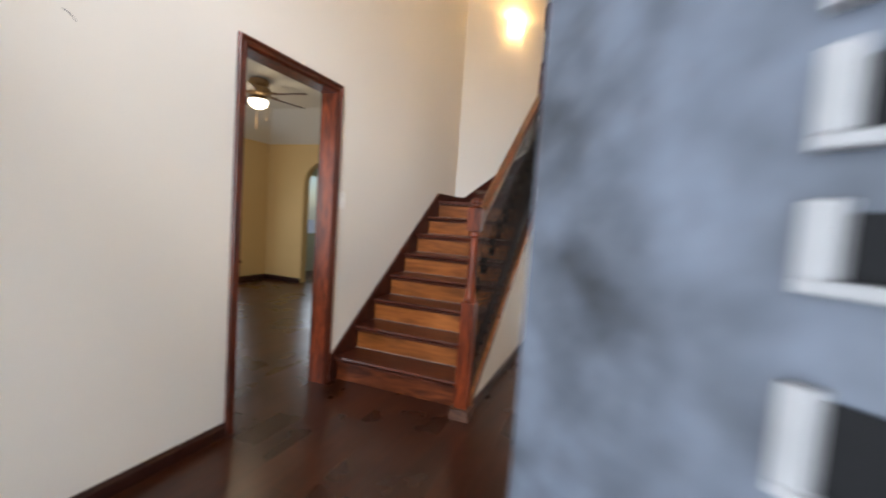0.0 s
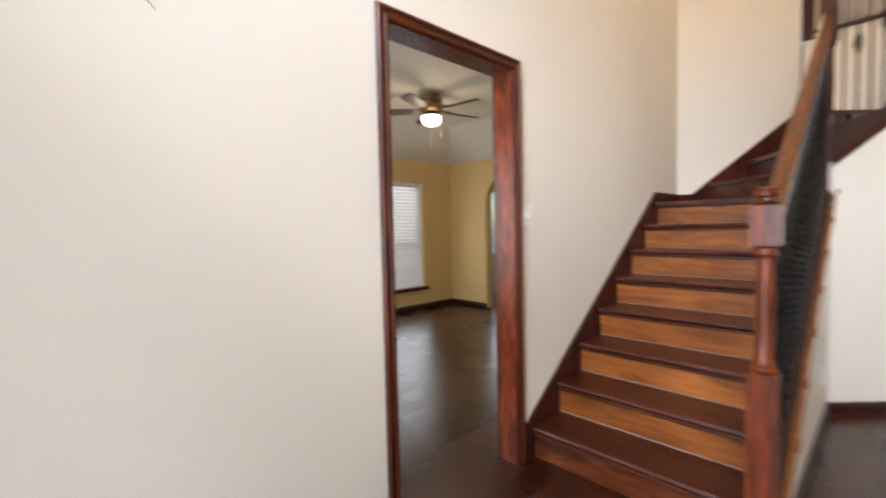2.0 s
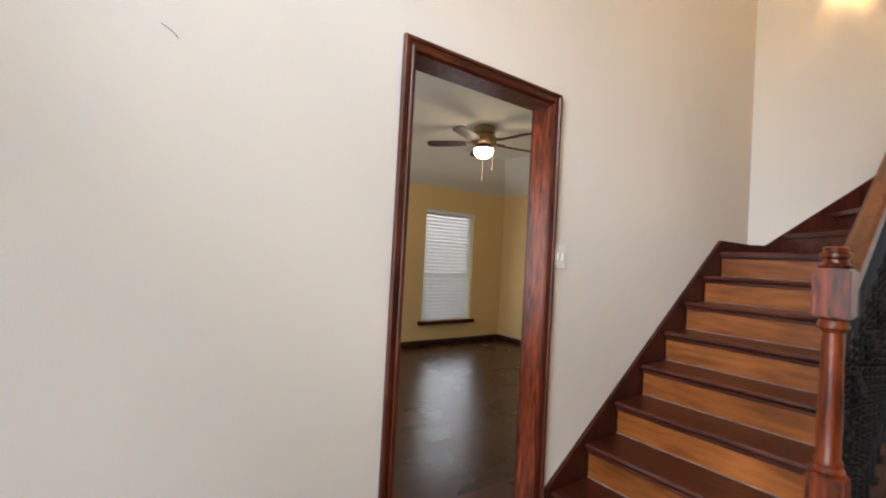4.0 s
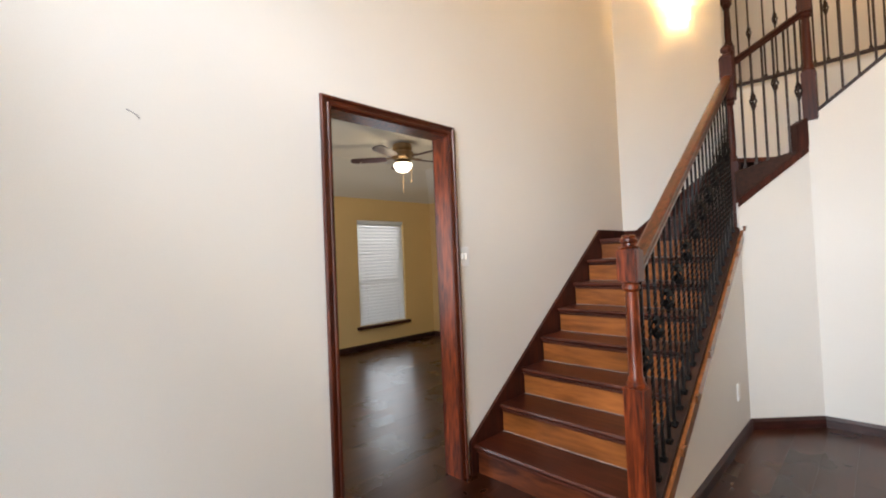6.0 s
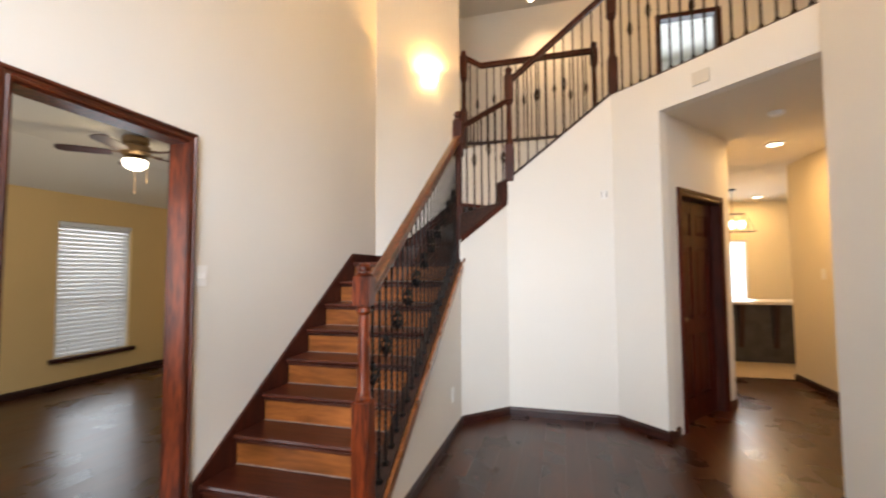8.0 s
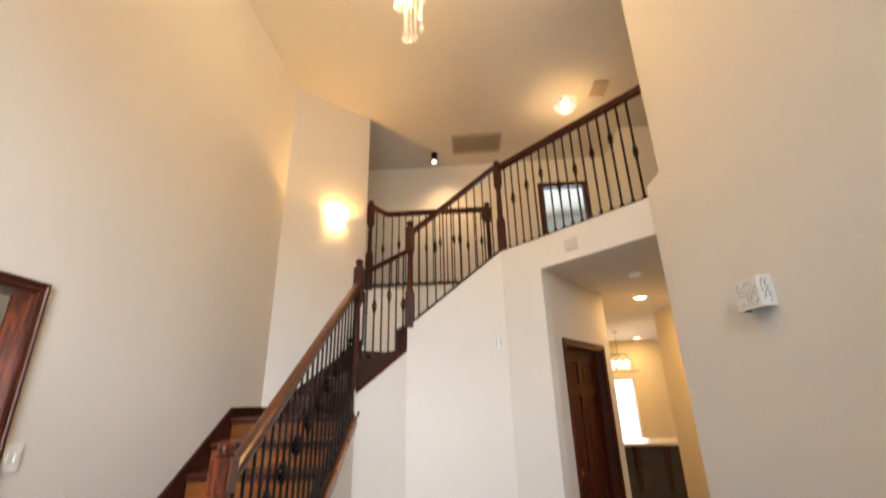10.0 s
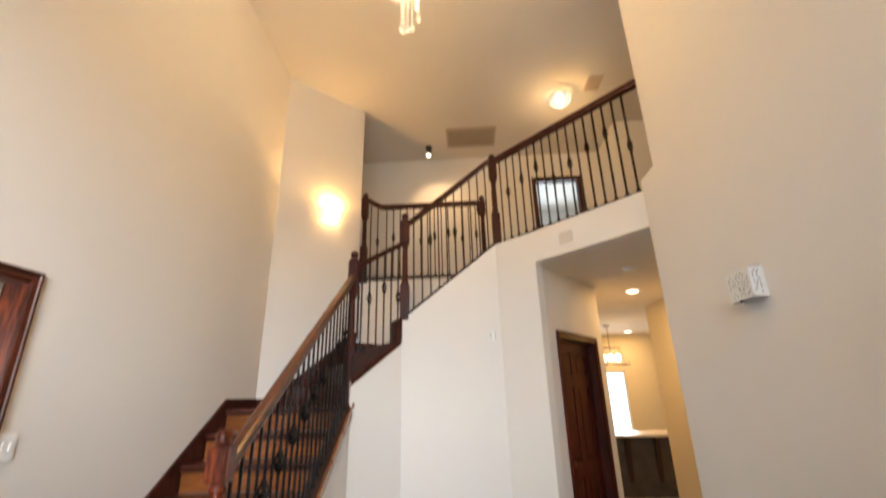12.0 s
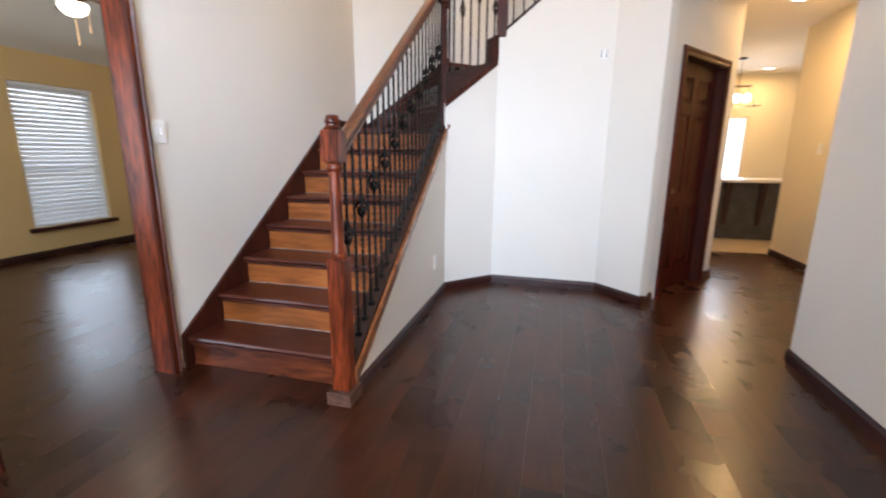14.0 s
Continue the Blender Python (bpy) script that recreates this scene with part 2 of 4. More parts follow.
def glass(name, rough=0.02, tint=(1, 1, 1)):
    m = bpy.data.materials.new(name)
    m.use_nodes = True
    b = m.node_tree.nodes["Principled BSDF"]
    b.inputs["Transmission Weight"].default_value, b.inputs["Roughness"].default_value = 1.0, rough
    b.inputs["Base Color"].default_value, b.inputs["IOR"].default_value = (*tint, 1), 1.5
    return m


CRYSTAL = glass("crystal_with_added_glow", 0.02)
# weak emission put into the crystal for bulb light scattered in it
CRYSTAL.node_tree.nodes["Principled BSDF"].inputs["Emission Color"].default_value = (1.0, 0.90, 0.72, 1)
CRYSTAL.node_tree.nodes["Principled BSDF"].inputs["Emission Strength"].default_value = 0.12

# ---- mesh tools ----


def box(bm, x0, y0, z0, x1, y1, z1, m=None):
    vs = [bm.verts.new(Vector(c)) for c in ((x0, y0, z0), (x1, y0, z0), (x1, y1, z0), (x0, y1, z0), (x0, y0, z1), (x1, y0, z1), (x1, y1, z1), (x0, y1, z1))]
    if m is not None:
        for v in vs:
            v.co = m @ v.co
    for f in ((0, 3, 2, 1), (4, 5, 6, 7), (0, 1, 5, 4), (1, 2, 6, 5), (2, 3, 7, 6), (3, 0, 4, 7)):
        bm.faces.new([vs[i] for i in f])
    return vs


def prism(bm, low, high):
    """A solid between two loops of points with the same count."""
    a, b = [bm.verts.new(p) for p in low], [bm.verts.new(p) for p in high]
    n = len(a)
    bm.faces.new(a[::-1])
    bm.faces.new(b)
    for i in range(n):
        bm.faces.new((a[i], a[(i + 1) % n], b[(i + 1) % n], b[i]))


def slab(bm, plan, z0, z1):
    prism(bm, [(x, y, z0) for x, y in plan], [(x, y, z1) for x, y in plan])


def lathe(bm, profile, centre=(0, 0, 0), seg=16, m=None):
    """A turned solid: profile of (radius, height)."""
    rings = []
    for r, z in profile:
        ring = []
        for i in range(seg):
            a = 2 * math.pi * i / seg
            p = Vector((r * math.cos(a), r * math.sin(a), z))
            if m is not None:
                p = m @ p
            ring.append(bm.verts.new(p + Vector(centre)))
        rings.append(ring)
    for q, w in zip(rings, rings[1:]):
        for i in range(seg):
            bm.faces.new((q[i], q[(i + 1) % seg], w[(i + 1) % seg], w[i]))
    bm.faces.new(rings[0][::-1])
    bm.faces.new(rings[-1])


def sweep(bm, path, profile):
    """A profile of (side, up) points carried along a line in space, upright."""
    pts = [Vector(p) for p in path]
    rings = []
    for i, p in enumerate(pts):
        a = pts[i] - pts[i - 1] if i else pts[1] - pts[0]
        b = pts[i + 1] - pts[i] if i < len(pts) - 1 else a
        fa, fb = Vector((a.x, a.y, 0)).normalized(), Vector((b.x, b.y, 0)).normalized()
        f = (fa + fb).normalized()
        k = 1 / max(0.4, f.dot(fa))
        side = Vector((f.y, -f.x, 0)) * k
        rings.append([bm.verts.new(p + side * s + Vector((0, 0, u))) for s, u in profile])
    n = len(profile)
    for q, w in zip(rings, rings[1:]):
        for i in range(n):
            bm.faces.new((q[i], w[i], w[(i + 1) % n], q[(i + 1) % n]))
    bm.faces.new(rings[0])
    bm.faces.new(rings[-1][::-1])


def finish(bm, mat, bevel=0.0, smooth=False, name="mesh"):
    bmesh.ops.recalc_face_normals(bm, faces=bm.faces)
    if bevel:
        edges = [e for e in bm.edges if len(e.link_faces) == 2 and e.calc_face_angle(0) > 0.6]
        bmesh.ops.bevel(bm, geom=edges, offset=bevel, segments=2, profile=0.6, affect="EDGES", clamp_overlap=True)
    me = bpy.data.meshes.new(name)
    bm.to_mesh(me)
    bm.free()
    me.materials.append(mat)
    if smooth:
        for p in me.polygons:
            p.use_smooth = True
        me.set_sharp_from_angle(angle=radians(38))
    return me


def part(name, bm, mat, parent=None, label="", bevel=0.0, smooth=False):
    ob = new(name, finish(bm, mat, bevel, smooth, name))
    ob.parent = parent
    if label:
        tagged(ob, label)
    return ob


def thing(name, label, category, group="", at=None, kind=""):
    ob = new(name)
    ob.empty_display_size = 0.1
    if at is not None:
        ob.matrix_world = at
    return tagged(ob, label, category, group, kind)


def solid(name, bm, mat, label, category="", kind="structure", bevel=0.0, smooth=False):
    return tagged(part(name, bm, mat, None, "", bevel, smooth), label, category or name.split("_")[0], "", kind)


def share(name, me, parent, m):
    ob = new(name, me)
    ob.parent = parent
    ob.matrix_basis = m
    return ob


def wall(name, p0, p1, thick, z0, z1, mat, label, holes=()):
    """An upright wall from p0 to p1; it thickens to the left of that line. holes: (from, to, low, high) along it."""
    d = Vector((p1[0] - p0[0], p1[1] - p0[1], 0))
    n = Vector((-d.y, d.x, 0)).normalized() * thick
    size = d.length
    d.normalize()
    ss = sorted({0.0, size, *[h[0] for h in holes], *[h[1] for h in holes]})
    zs = sorted({z0, z1, *[h[2] for h in holes], *[h[3] for h in holes]})
    bm, verts = bmesh.new(), {}

    def v(i, j, k):
        if (i, j, k) not in verts:
            q = Vector((p0[0], p0[1], 0)) + d * ss[i] + n * k
            verts[(i, j, k)] = bm.verts.new((q.x, q.y, zs[j]))
        return verts[(i, j, k)]

    def full(i, j):
        if not (0 <= i < len(ss) - 1 and 0 <= j < len(zs) - 1):
            return False
        s, z = (ss[i] + ss[i + 1]) / 2, (zs[j] + zs[j + 1]) / 2
        return not any(h[0] < s < h[1] and h[2] < z < h[3] for h in holes)

    for i in range(len(ss) - 1):
        for j in range(len(zs) - 1):
            if not full(i, j):
                continue
            bm.faces.new([v(i, j, 0), v(i + 1, j, 0), v(i + 1, j + 1, 0), v(i, j + 1, 0)])
            bm.faces.new([v(i, j, 1), v(i, j + 1, 1), v(i + 1, j + 1, 1), v(i + 1, j, 1)])
            if not full(i - 1, j):
                bm.faces.new([v(i, j, 0), v(i, j + 1, 0), v(i, j + 1, 1), v(i, j, 1)])
            if not full(i + 1, j):
                bm.faces.new([v(i + 1, j, 0), v(i + 1, j, 1), v(i + 1, j + 1, 1), v(i + 1, j + 1, 0)])
            if not full(i, j - 1):
                bm.faces.new([v(i, j, 0), v(i, j, 1), v(i + 1, j, 1), v(i + 1, j, 0)])
            if not full(i, j + 1):
                bm.faces.new([v(i, j + 1, 0), v(i + 1, j + 1, 0), v(i + 1, j + 1, 1), v(i, j + 1, 1)])
    return solid(name, bm, mat, label, "wall")


def board(name, pts, mat, label, height=0.08, thick=0.016, z=0.0):
    """A baseboard along the walked side of walls: a moulded strip to the right of the line."""
    bm = bmesh.new()
    prof = [(0.001, 0), (thick, 0), (thick, height * 0.72), (thick * 0.75, height * 0.82), (thick * 0.5, height * 0.9), (thick * 0.4, height), (0.001, height)]
    sweep(bm, [(x, y, z) for x, y in pts], prof)
    return solid(name, bm, mat, label, "baseboard")


# ---- structure ----
RISE, RUN, Y1 = 0.187, 0.268, 3.12    # stair riser, stringer run and first nosing
GO, YT = 0.264, 3.142                 # going of the treads and first riser face
RWX, RWY = 3.60, 4.17                 # right wall and its end at the corridor
LR_X, LR_N, LR_S = -3.90, 6.42, 0.8   # living room walls
A, B, C, K = (1.13, 4.97), (1.52, 5.365), (2.515, 5.365), (2.86, 5.03)

# floor bed
bm = bmesh.new()
box(bm, -4.3, -1.2, -0.12, 7.4, 11.2, -0.012)
floor = solid("floor", bm, UNDER, "dark brown glossy wood plank floor", "floor")

# foyer walls
wall("wall_left", (0, -0.15), (0, 5.60), 0.12, 0, CEILZ, PAINT, "cream painted tall foyer wall with a cased opening", [(2.318, 3.170, 0, 2.157)])
# besides the door hole, two unseen openings added for the daylight lamps
wall("wall_front", (RWX + 0.12, 0), (-0.12, 0), 0.15, 0, CEILZ, PAINT, "cream painted front wall with the entry door opening", [(1.16, 2.11, 0, 2.08), (0.66, 3.16, 2.75, 3.75), (2.17, 3.02, 0.3, 2.3)])
wall("wall_right", (RWX, RWY), (RWX, 0), 0.12, 0, 3.13, PAINT, "cream painted foyer wall beside the corridor")
wall("wall_right_upper", (RWX, 3.93), (RWX, 0), 0.12, 3.13, CEILZ, PAINT, "cream painted upper part of the foyer wall")
wall("wall_diagonal", (0.0, 5.555), (0.80, 6.355), 0.12, 0, CEILZ, PAINT, "cream painted diagonal wall behind the stair, with a lit sconce")
wall("wall_hall_edge", (0.80, 6.47), (2.515, 6.47), 0.10, 0, UPZ, PAINT, "cream painted wall below the upper hall edge")

# stair side walls, closed below the flights
def nose(y):
    return RISE + (y - Y1) * RISE / RUN


bm = bmesh.new()
side = [(3.06, 0), (4.97, 0), (4.97, nose(4.97) + 0.0), (4.955, nose(4.955) - 0.0), (3.06, 0.128)]
prism(bm, [(1.13, y, z) for y, z in side], [(1.03, y, z) for y, z in side])
solid("wall_stair_side", bm, PAINT, "cream painted triangular wall under the stair", "wall")
bm = bmesh.new()
prism(bm, [(*A, 0), (*B, 0), (*B, 2.10), (*A, 1.70)], [(A[0] - 0.07, A[1] + 0.07, 0), (B[0] - 0.07, B[1] + 0.07, 0), (B[0] - 0.07, B[1] + 0.07, 2.10), (A[0] - 0.07, A[1] + 0.07, 1.70)])
solid("wall_stair_diagonal", bm, PAINT, "cream painted diagonal wall under the stair turn", "wall")
bm = bmesh.new()
prism(bm, [(*B, 0), (*C, 0), (*C, 3.07), (*B, 2.30)], [(B[0], B[1] + 0.1, 0), (C[0], C[1] + 0.1, 0), (C[0], C[1] + 0.1, 3.07), (B[0], B[1] + 0.1, 2.30)])
solid("wall_stair_front", bm, PAINT, "cream painted wall under the upper flight", "wall")
wall("wall_bay", C, K, 0.10, 0, 3.07, PAINT, "cream painted diagonal wall under the balcony")
wall("wall_balcony_fascia", K, (RWX + 0.06, RWY + 0.012), 0.10, SOFZ, 3.07, PAINT, "cream painted balcony edge above the corridor")

# unseen slab, added to keep sun, sky and high lamp light off the door
bm = bmesh.new()
box(bm, 0.4, -2.3, 2.46, 3.8, -0.152, 2.6)
solid("ceiling_porch", bm, CEIL, "unseen slab added above the entry to block light", "ceiling")

# corridor and dining room
E1 = (3.74, 6.21)
KS = (K[0] + 0.0149, K[1] + 0.02)
wall("wall_corridor_left", KS, E1, 0.12, 0, SOFZ, PAINT, "cream painted corridor wall with a dark panelled door", [(0.30, 1.19, 0, 2.085)])
wall("wall_corridor_back", (3.74, 6.21), (3.74, 11.0), 0.12, 0, SOFZ, BEIGE, "beige painted wall beyond the corridor")
wall("wall_corridor_right", (4.88, 7.62), (4.88, 4.05), 0.12, 0, SOFZ, BEIGE, "warm beige painted corridor wall")
wall("wall_corridor_end", (4.88, RWY), (RWX + 0.12, RWY), 0.12, 0, SOFZ, BEIGE, "warm beige painted corridor end wall")
wall("wall_dining_side", (5.0, 7.62), (7.3, 7.62), -0.12, 0, SOFZ, BEIGE, "warm beige dining room wall")
wall("wall_dining_right", (7.3, 11.0), (7.3, 7.5), 0.12, 0, SOFZ, BEIGE, "warm beige dining room wall")
wall("wall_dining_far", (3.6, 10.85), (7.4, 10.85), 0.12, 0, SOFZ, BEIGE, "warm beige dining room wall with a bright window", [(1.15, 1.96, 0.72, 2.0)])

# ceilings and upper floor
bm = bmesh.new()
box(bm, -0.7, -0.15, CEILZ, 6.2, 8.2, CEILZ + 0.12)
solid("ceiling", bm, CEIL, "warm cream flat ceiling over the tall foyer", "ceiling")
bm = bmesh.new()
slab(bm, [(K[0] + 0.072, K[1] + 0.072), (RWX + 0.13, RWY + 0.09), (RWX + 0.13, 4.08), (6.2, 4.08), (7.4, 7.6), (7.4, 11.0), (3.62, 11.0), (3.62, 6.6), (2.80, 5.17)], SOFZ, SOFZ + 0.06)
solid("ceiling_corridor", bm, CEIL, "cream flat corridor ceiling", "ceiling")
bm = bmesh.new()
slab(bm, [(C[0] + 0.0, C[1] + 0.102), (C[0] + 0.073, C[1] + 0.073), (RWX + 0.13, RWY + 0.09), (RWX + 0.13, 3.9), (6.2, 3.9), (6.2, 10.6), (-0.6, 10.6), (-0.6, 6.572), (C[0], 6.572)], SOFZ + 0.07, UPZ)
solid("floor_upper", bm, DARKW, "dark wood floor of the upper hall and balcony", "floor")

# upper hall walls
wall("wall_hall_back", (-0.7, 7.82), (4.62, 7.82), 0.12, UPZ, CEILZ, PAINT, "cream painted upper hall wall with a dark-cased doorway", [(4.17, 4.92, UPZ, UPZ + 2.09)])
wall("wall_hall_left", (-0.6, 5.9), (-0.6, 7.82), 0.12, UPZ, CEILZ, PAINT, "cream painted upper hall end wall")
wall("wall_hall_side", (4.62, 7.94), (4.62, 6.95), 0.12, UPZ, CEILZ, PAINT, "cream painted upper hall wall")
wall("wall_hall_near", (4.74, 6.95), (6.2, 6.95), 0.12, UPZ, CEILZ, PAINT, "cream painted upper hall wall beside the balcony")
wall("wall_hall_right", (6.2, 7.0), (6.2, 3.9), 0.12, UPZ, CEILZ, PAINT, "cream painted upper hall wall")
wall("wall_hall_corner", (6.2, 3.93), (RWX + 0.12, 3.93), 0.12, UPZ, CEILZ, PAINT, "cream painted upper hall wall")
wall("wall_room_left", (2.7, 7.94), (2.7, 10.5), 0.12, UPZ, CEILZ, SAGE, "pale wall of an upstairs room")
wall("wall_room_right", (5.6, 10.5), (5.6, 7.94), 0.12, UPZ, CEILZ, PAINT, "pale wall of an upstairs room")
wall("wall_room_far", (2.58, 10.38), (5.72, 10.38), 0.12, UPZ, CEILZ, PAINT, "pale wall of an upstairs room with a window", [(1.0, 2.6, 0.7 + UPZ, 2.05 + UPZ)])
bm = bmesh.new()
box(bm, 2.58, 8.2, CEILZ, 5.72, 10.5, CEILZ + 0.12)
solid("ceiling_room", bm, CEIL, "cream ceiling of an upstairs room", "ceiling")

# living room
wall("wall_living_window", (LR_X, LR_S), (LR_X, LR_N + 0.12), 0.15, 0, 2.9, OCHRE, "ochre painted living room wall with a blinded window", [(4.05, 4.98, 0.37, 2.05)])
# hole in the unseen south wall, added for the fill lamp
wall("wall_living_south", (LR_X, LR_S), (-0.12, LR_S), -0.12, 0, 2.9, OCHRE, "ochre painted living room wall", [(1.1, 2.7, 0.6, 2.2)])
bm = bmesh.new()
# wall with a round-headed opening
a0, a1, spring, seg = -3.10, -2.05, 1.75, 14
r = (a1 - a0) / 2
arc = [((a0 + a1) / 2 - r * math.cos(math.pi * i / seg), spring + 0.75 * r * math.sin(math.pi * i / seg)) for i in range(seg + 1)]
for (xa, za), (xb, zb) in zip(arc, arc[1:]):
    prism(bm, [(xa, LR_N, za), (xb, LR_N, zb), (xb, LR_N, 2.9), (xa, LR_N, 2.9)], [(xa, LR_N + 0.14, za), (xb, LR_N + 0.14, zb), (xb, LR_N + 0.14, 2.9), (xa, LR_N + 0.14, 2.9)])
box(bm, LR_X, LR_N, 0, a0, LR_N + 0.14, 2.9)
box(bm, a1, LR_N, 0, -0.12, LR_N + 0.14, 2.9)
bmesh.ops.remove_doubles(bm, verts=bm.verts, dist=0.0005)
solid("wall_living_arch", bm, OCHRE, "ochre painted living room wall with an arched opening", "wall")
wall("wall_beyond_arch", (-4.0, 8.3), (-0.1, 8.3), 0.12, 0, 2.9, SAGE, "grey green wall beyond the arch")
# unseen hole added behind the back room's fill lamp
wall("wall_beyond_left", (-4.0, 6.54), (-4.0, 8.3), 0.12, 0, 2.9, SAGE, "grey green wall beyond the arch", [(0.3, 1.5, 0.8, 2.0)])
wall("wall_beyond_right", (-0.12, 8.4), (-0.12, 5.6), 0.12, 0, 2.9, SAGE, "grey green wall beyond the arch")
bm = bmesh.new()
lo, hi = 2.40, 2.80
o = [(LR_X, LR_S), (-0.12, LR_S), (-0.12, LR_N), (LR_X, LR_N)]
i_ = [(LR_X + 0.75, LR_S + 0.75), (-0.87, LR_S + 0.75), (-0.87, LR_N - 0.75), (LR_X + 0.75, LR_N - 0.75)]
for q in range(4):
    w = (q + 1) % 4
    bm.faces.new([bm.verts.new(p) for p in ((*o[q], lo), (*o[w], lo), (*i_[w], hi), (*i_[q], hi))])
bm.faces.new([bm.verts.new((x, y, hi)) for x, y in i_])
bmesh.ops.remove_doubles(bm, verts=bm.verts, dist=0.0005)
bmesh.ops.solidify(bm, geom=bm.faces[:], thickness=-0.05)
solid("ceiling_living", bm, CEIL, "white tray ceiling with sloped edges in the living room", "ceiling")
bm = bmesh.new()
box(bm, -4.2, -0.15, 2.9, -0.125, 8.5, 3.0)
solid("ceiling_living_deck", bm, CEIL, "plain deck above the living room ceiling", "ceiling")

# baseboards
SK = "dark red-brown stained wooden baseboard"
board("baseboard_left", [(0, 0.0), (0, 2.128)], BASEW, SK)
board("baseboard_bay", [(1.13, 2.99), A, B, C, K, (2.86 + 0.115, 5.03 + 0.157)], BASEW, SK)
board("baseboard_corridor", [(3.62, 6.05), E1, (3.74, 7.4)], BASEW, SK)
board("baseboard_right", [(RWX + 0.12, RWY), (RWX, RWY), (RWX, 0.0)], BASEW, SK)
board("baseboard_corridor_far", [(4.88, 7.62), (4.88, 4.3)], BASEW, SK)
board("baseboard_living", [(LR_X, LR_S), (LR_X, LR_N), (a0, LR_N)], BASEW, SK)

# window and sky outside
bm = bmesh.new()
box(bm, -60, -60, -0.5, 60, 60, -0.45)
ground = solid("ground", bm, CONC, "plain pale ground around the house", "ground")
bm = bmesh.new()
box(bm, -4.9, 4.0, 0, -4.85, 7.0, 3.2)
solid("backdrop", bm, SKYGLOW, "bright overcast daylight outside the window", "backdrop")
bm = bmesh.new()
box(bm, 4.2, 11.4, 0.3, 6.6, 11.45, 2.9)
solid("backdrop_dining", bm, SKYGLOW, "bright overcast daylight outside the window", "backdrop")
bm = bmesh.new()
box(bm, 2.8, 11.0, 3.0, 6.0, 11.05, 5.6)
solid("backdrop_upstairs", bm, SKYGLOW, "bright overcast daylight outside the window", "backdrop")

# ---- cased opening to the living room ----
def casing_profile(w=0.07, t=0.022):
    """Moulded casing section: (across from the opening, out of the wall)."""
    return [(0, 0.001), (0, t * 0.55), (w * 0.12, t * 0.8), (w * 0.3, t * 0.8), (w * 0.38, t * 0.62), (w * 0.62, t * 0.72), (w * 0.7, t), (w * 0.92, t), (w, t * 0.7), (w, 0.001)]


def casing(parent, m, width, height, mat, w=0.07, t=0.022, level=None):
    """Three mitred casing pieces round an opening. Local: x along the wall, y out of it, z up."""
    prof = casing_profile(w, t)
    for nm, pts in (("side_casing", ((0, 0, -1), (0, height, -1))), ("side_casing", ((width, 0, 1), (width, height, 1))), ("head_casing", None)):
        bm = bmesh.new()
        if pts:
            sgn = pts[0][2]
            x = pts[0][0]
            prism(bm, [m @ Vector((x + sgn * a, b, 0)) for a, b in prof], [m @ Vector((x + sgn * a, b, height + a)) for a, b in prof])
        else:
            prism(bm, [m @ Vector((-a, b, height + a)) for a, b in prof], [m @ Vector((width + a, b, height + a)) for a, b in prof])
        part(nm, bm, mat if pts else level or mat, parent)


def lining(parent, m, width, height, depth, mat, t=0.018):
    for nm, c in (("jamb", (-t, -depth, 0, 0, 0.004, height + t)), ("jamb", (width, -depth, 0, width + t, 0.004, height + t)), ("head_jamb", (0, -depth, height, width, 0.004, height + t))):
        bm = bmesh.new()
        box(bm, *c, m)
        part(nm, bm, mat, parent)


opening = thing("door_1", "red mahogany stained cased opening into the living room", "door frame", kind="structure")
m_open = Matrix(((0, 1, 0, 0.0), (1, 0, 0, 2.186), (0, 0, 1, 0), (0, 0, 0, 1)))
casing(opening, m_open, 0.816, 2.143, CASEW, 0.056, level=CASEY)
lining(opening, m_open, 0.816, 2.138, 0.124, RED)
m_back = Matrix(((0, -1, 0, -0.12), (1, 0, 0, 2.186), (0, 0, 1, 0), (0, 0, 0, 1)))
casing(opening, m_back, 0.816, 2.143, CASEW, 0.056)

# ---- staircase ----
stair = thing("staircase", "dark-stained wooden stair with honey oak risers, turning to an upper hall", "staircase")
XI, XO = 0.028, 1.03


def tread_mesh():
    bm = bmesh.new()
    prof = [(-0.028, -0.026), (-0.034, -0.013), (-0.028, 0.0), (GO + 0.004, 0.0), (GO + 0.004, -0.034), (-0.012, -0.034)]
    prism(bm, [(XI, y, z) for y, z in prof], [(XO, y, z) for y, z in prof])
    return finish(bm, TREADW, 0, False, "tread")


def riser_mesh():
    bm = bmesh.new()
    box(bm, XI, 0, -RISE + 0.001, XO, 0.018, -0.034)
    return finish(bm, RISERW, 0.002, False, "riser")


def nosing_mesh():
    bm = bmesh.new()
    box(bm, XI, -0.017, -0.050, XO, -0.001, -0.034)
    return finish(bm, TREADW, 0.004, False, "cove_strip")


bm = bmesh.new()
prism(bm, [(XI, -0.006, 0.0005), (XI, 0.001, 0.0005), (XI, 0.001, 0.007)], [(XO, -0.006, 0.0005), (XO, 0.001, 0.0005), (XO, 0.001, 0.007)])
jm = finish(bm, CAULK, 0, False, "joint_line")
tm, rm, nm_ = tread_mesh(), riser_mesh(), nosing_mesh()
bm = bmesh.new()
box(bm, XI, 0, -RISE + 0.001, XO, 0.018, -0.034)
first = finish(bm, FIRSTW, 0.002, False, "riser")
for k in range(1, 9):
    y = YT + GO * (k - 1)
    if k < 8:
        share("tread", tm, stair, pose(0, y, RISE * k))
    share("riser", rm if k > 1 else first, stair, pose(0, y, RISE * k))
    share("cove_strip", nm_, stair, pose(0, y, RISE * k))
    if k > 1:
        share("joint_line", jm, stair, pose(0, y, RISE * (k - 1)))
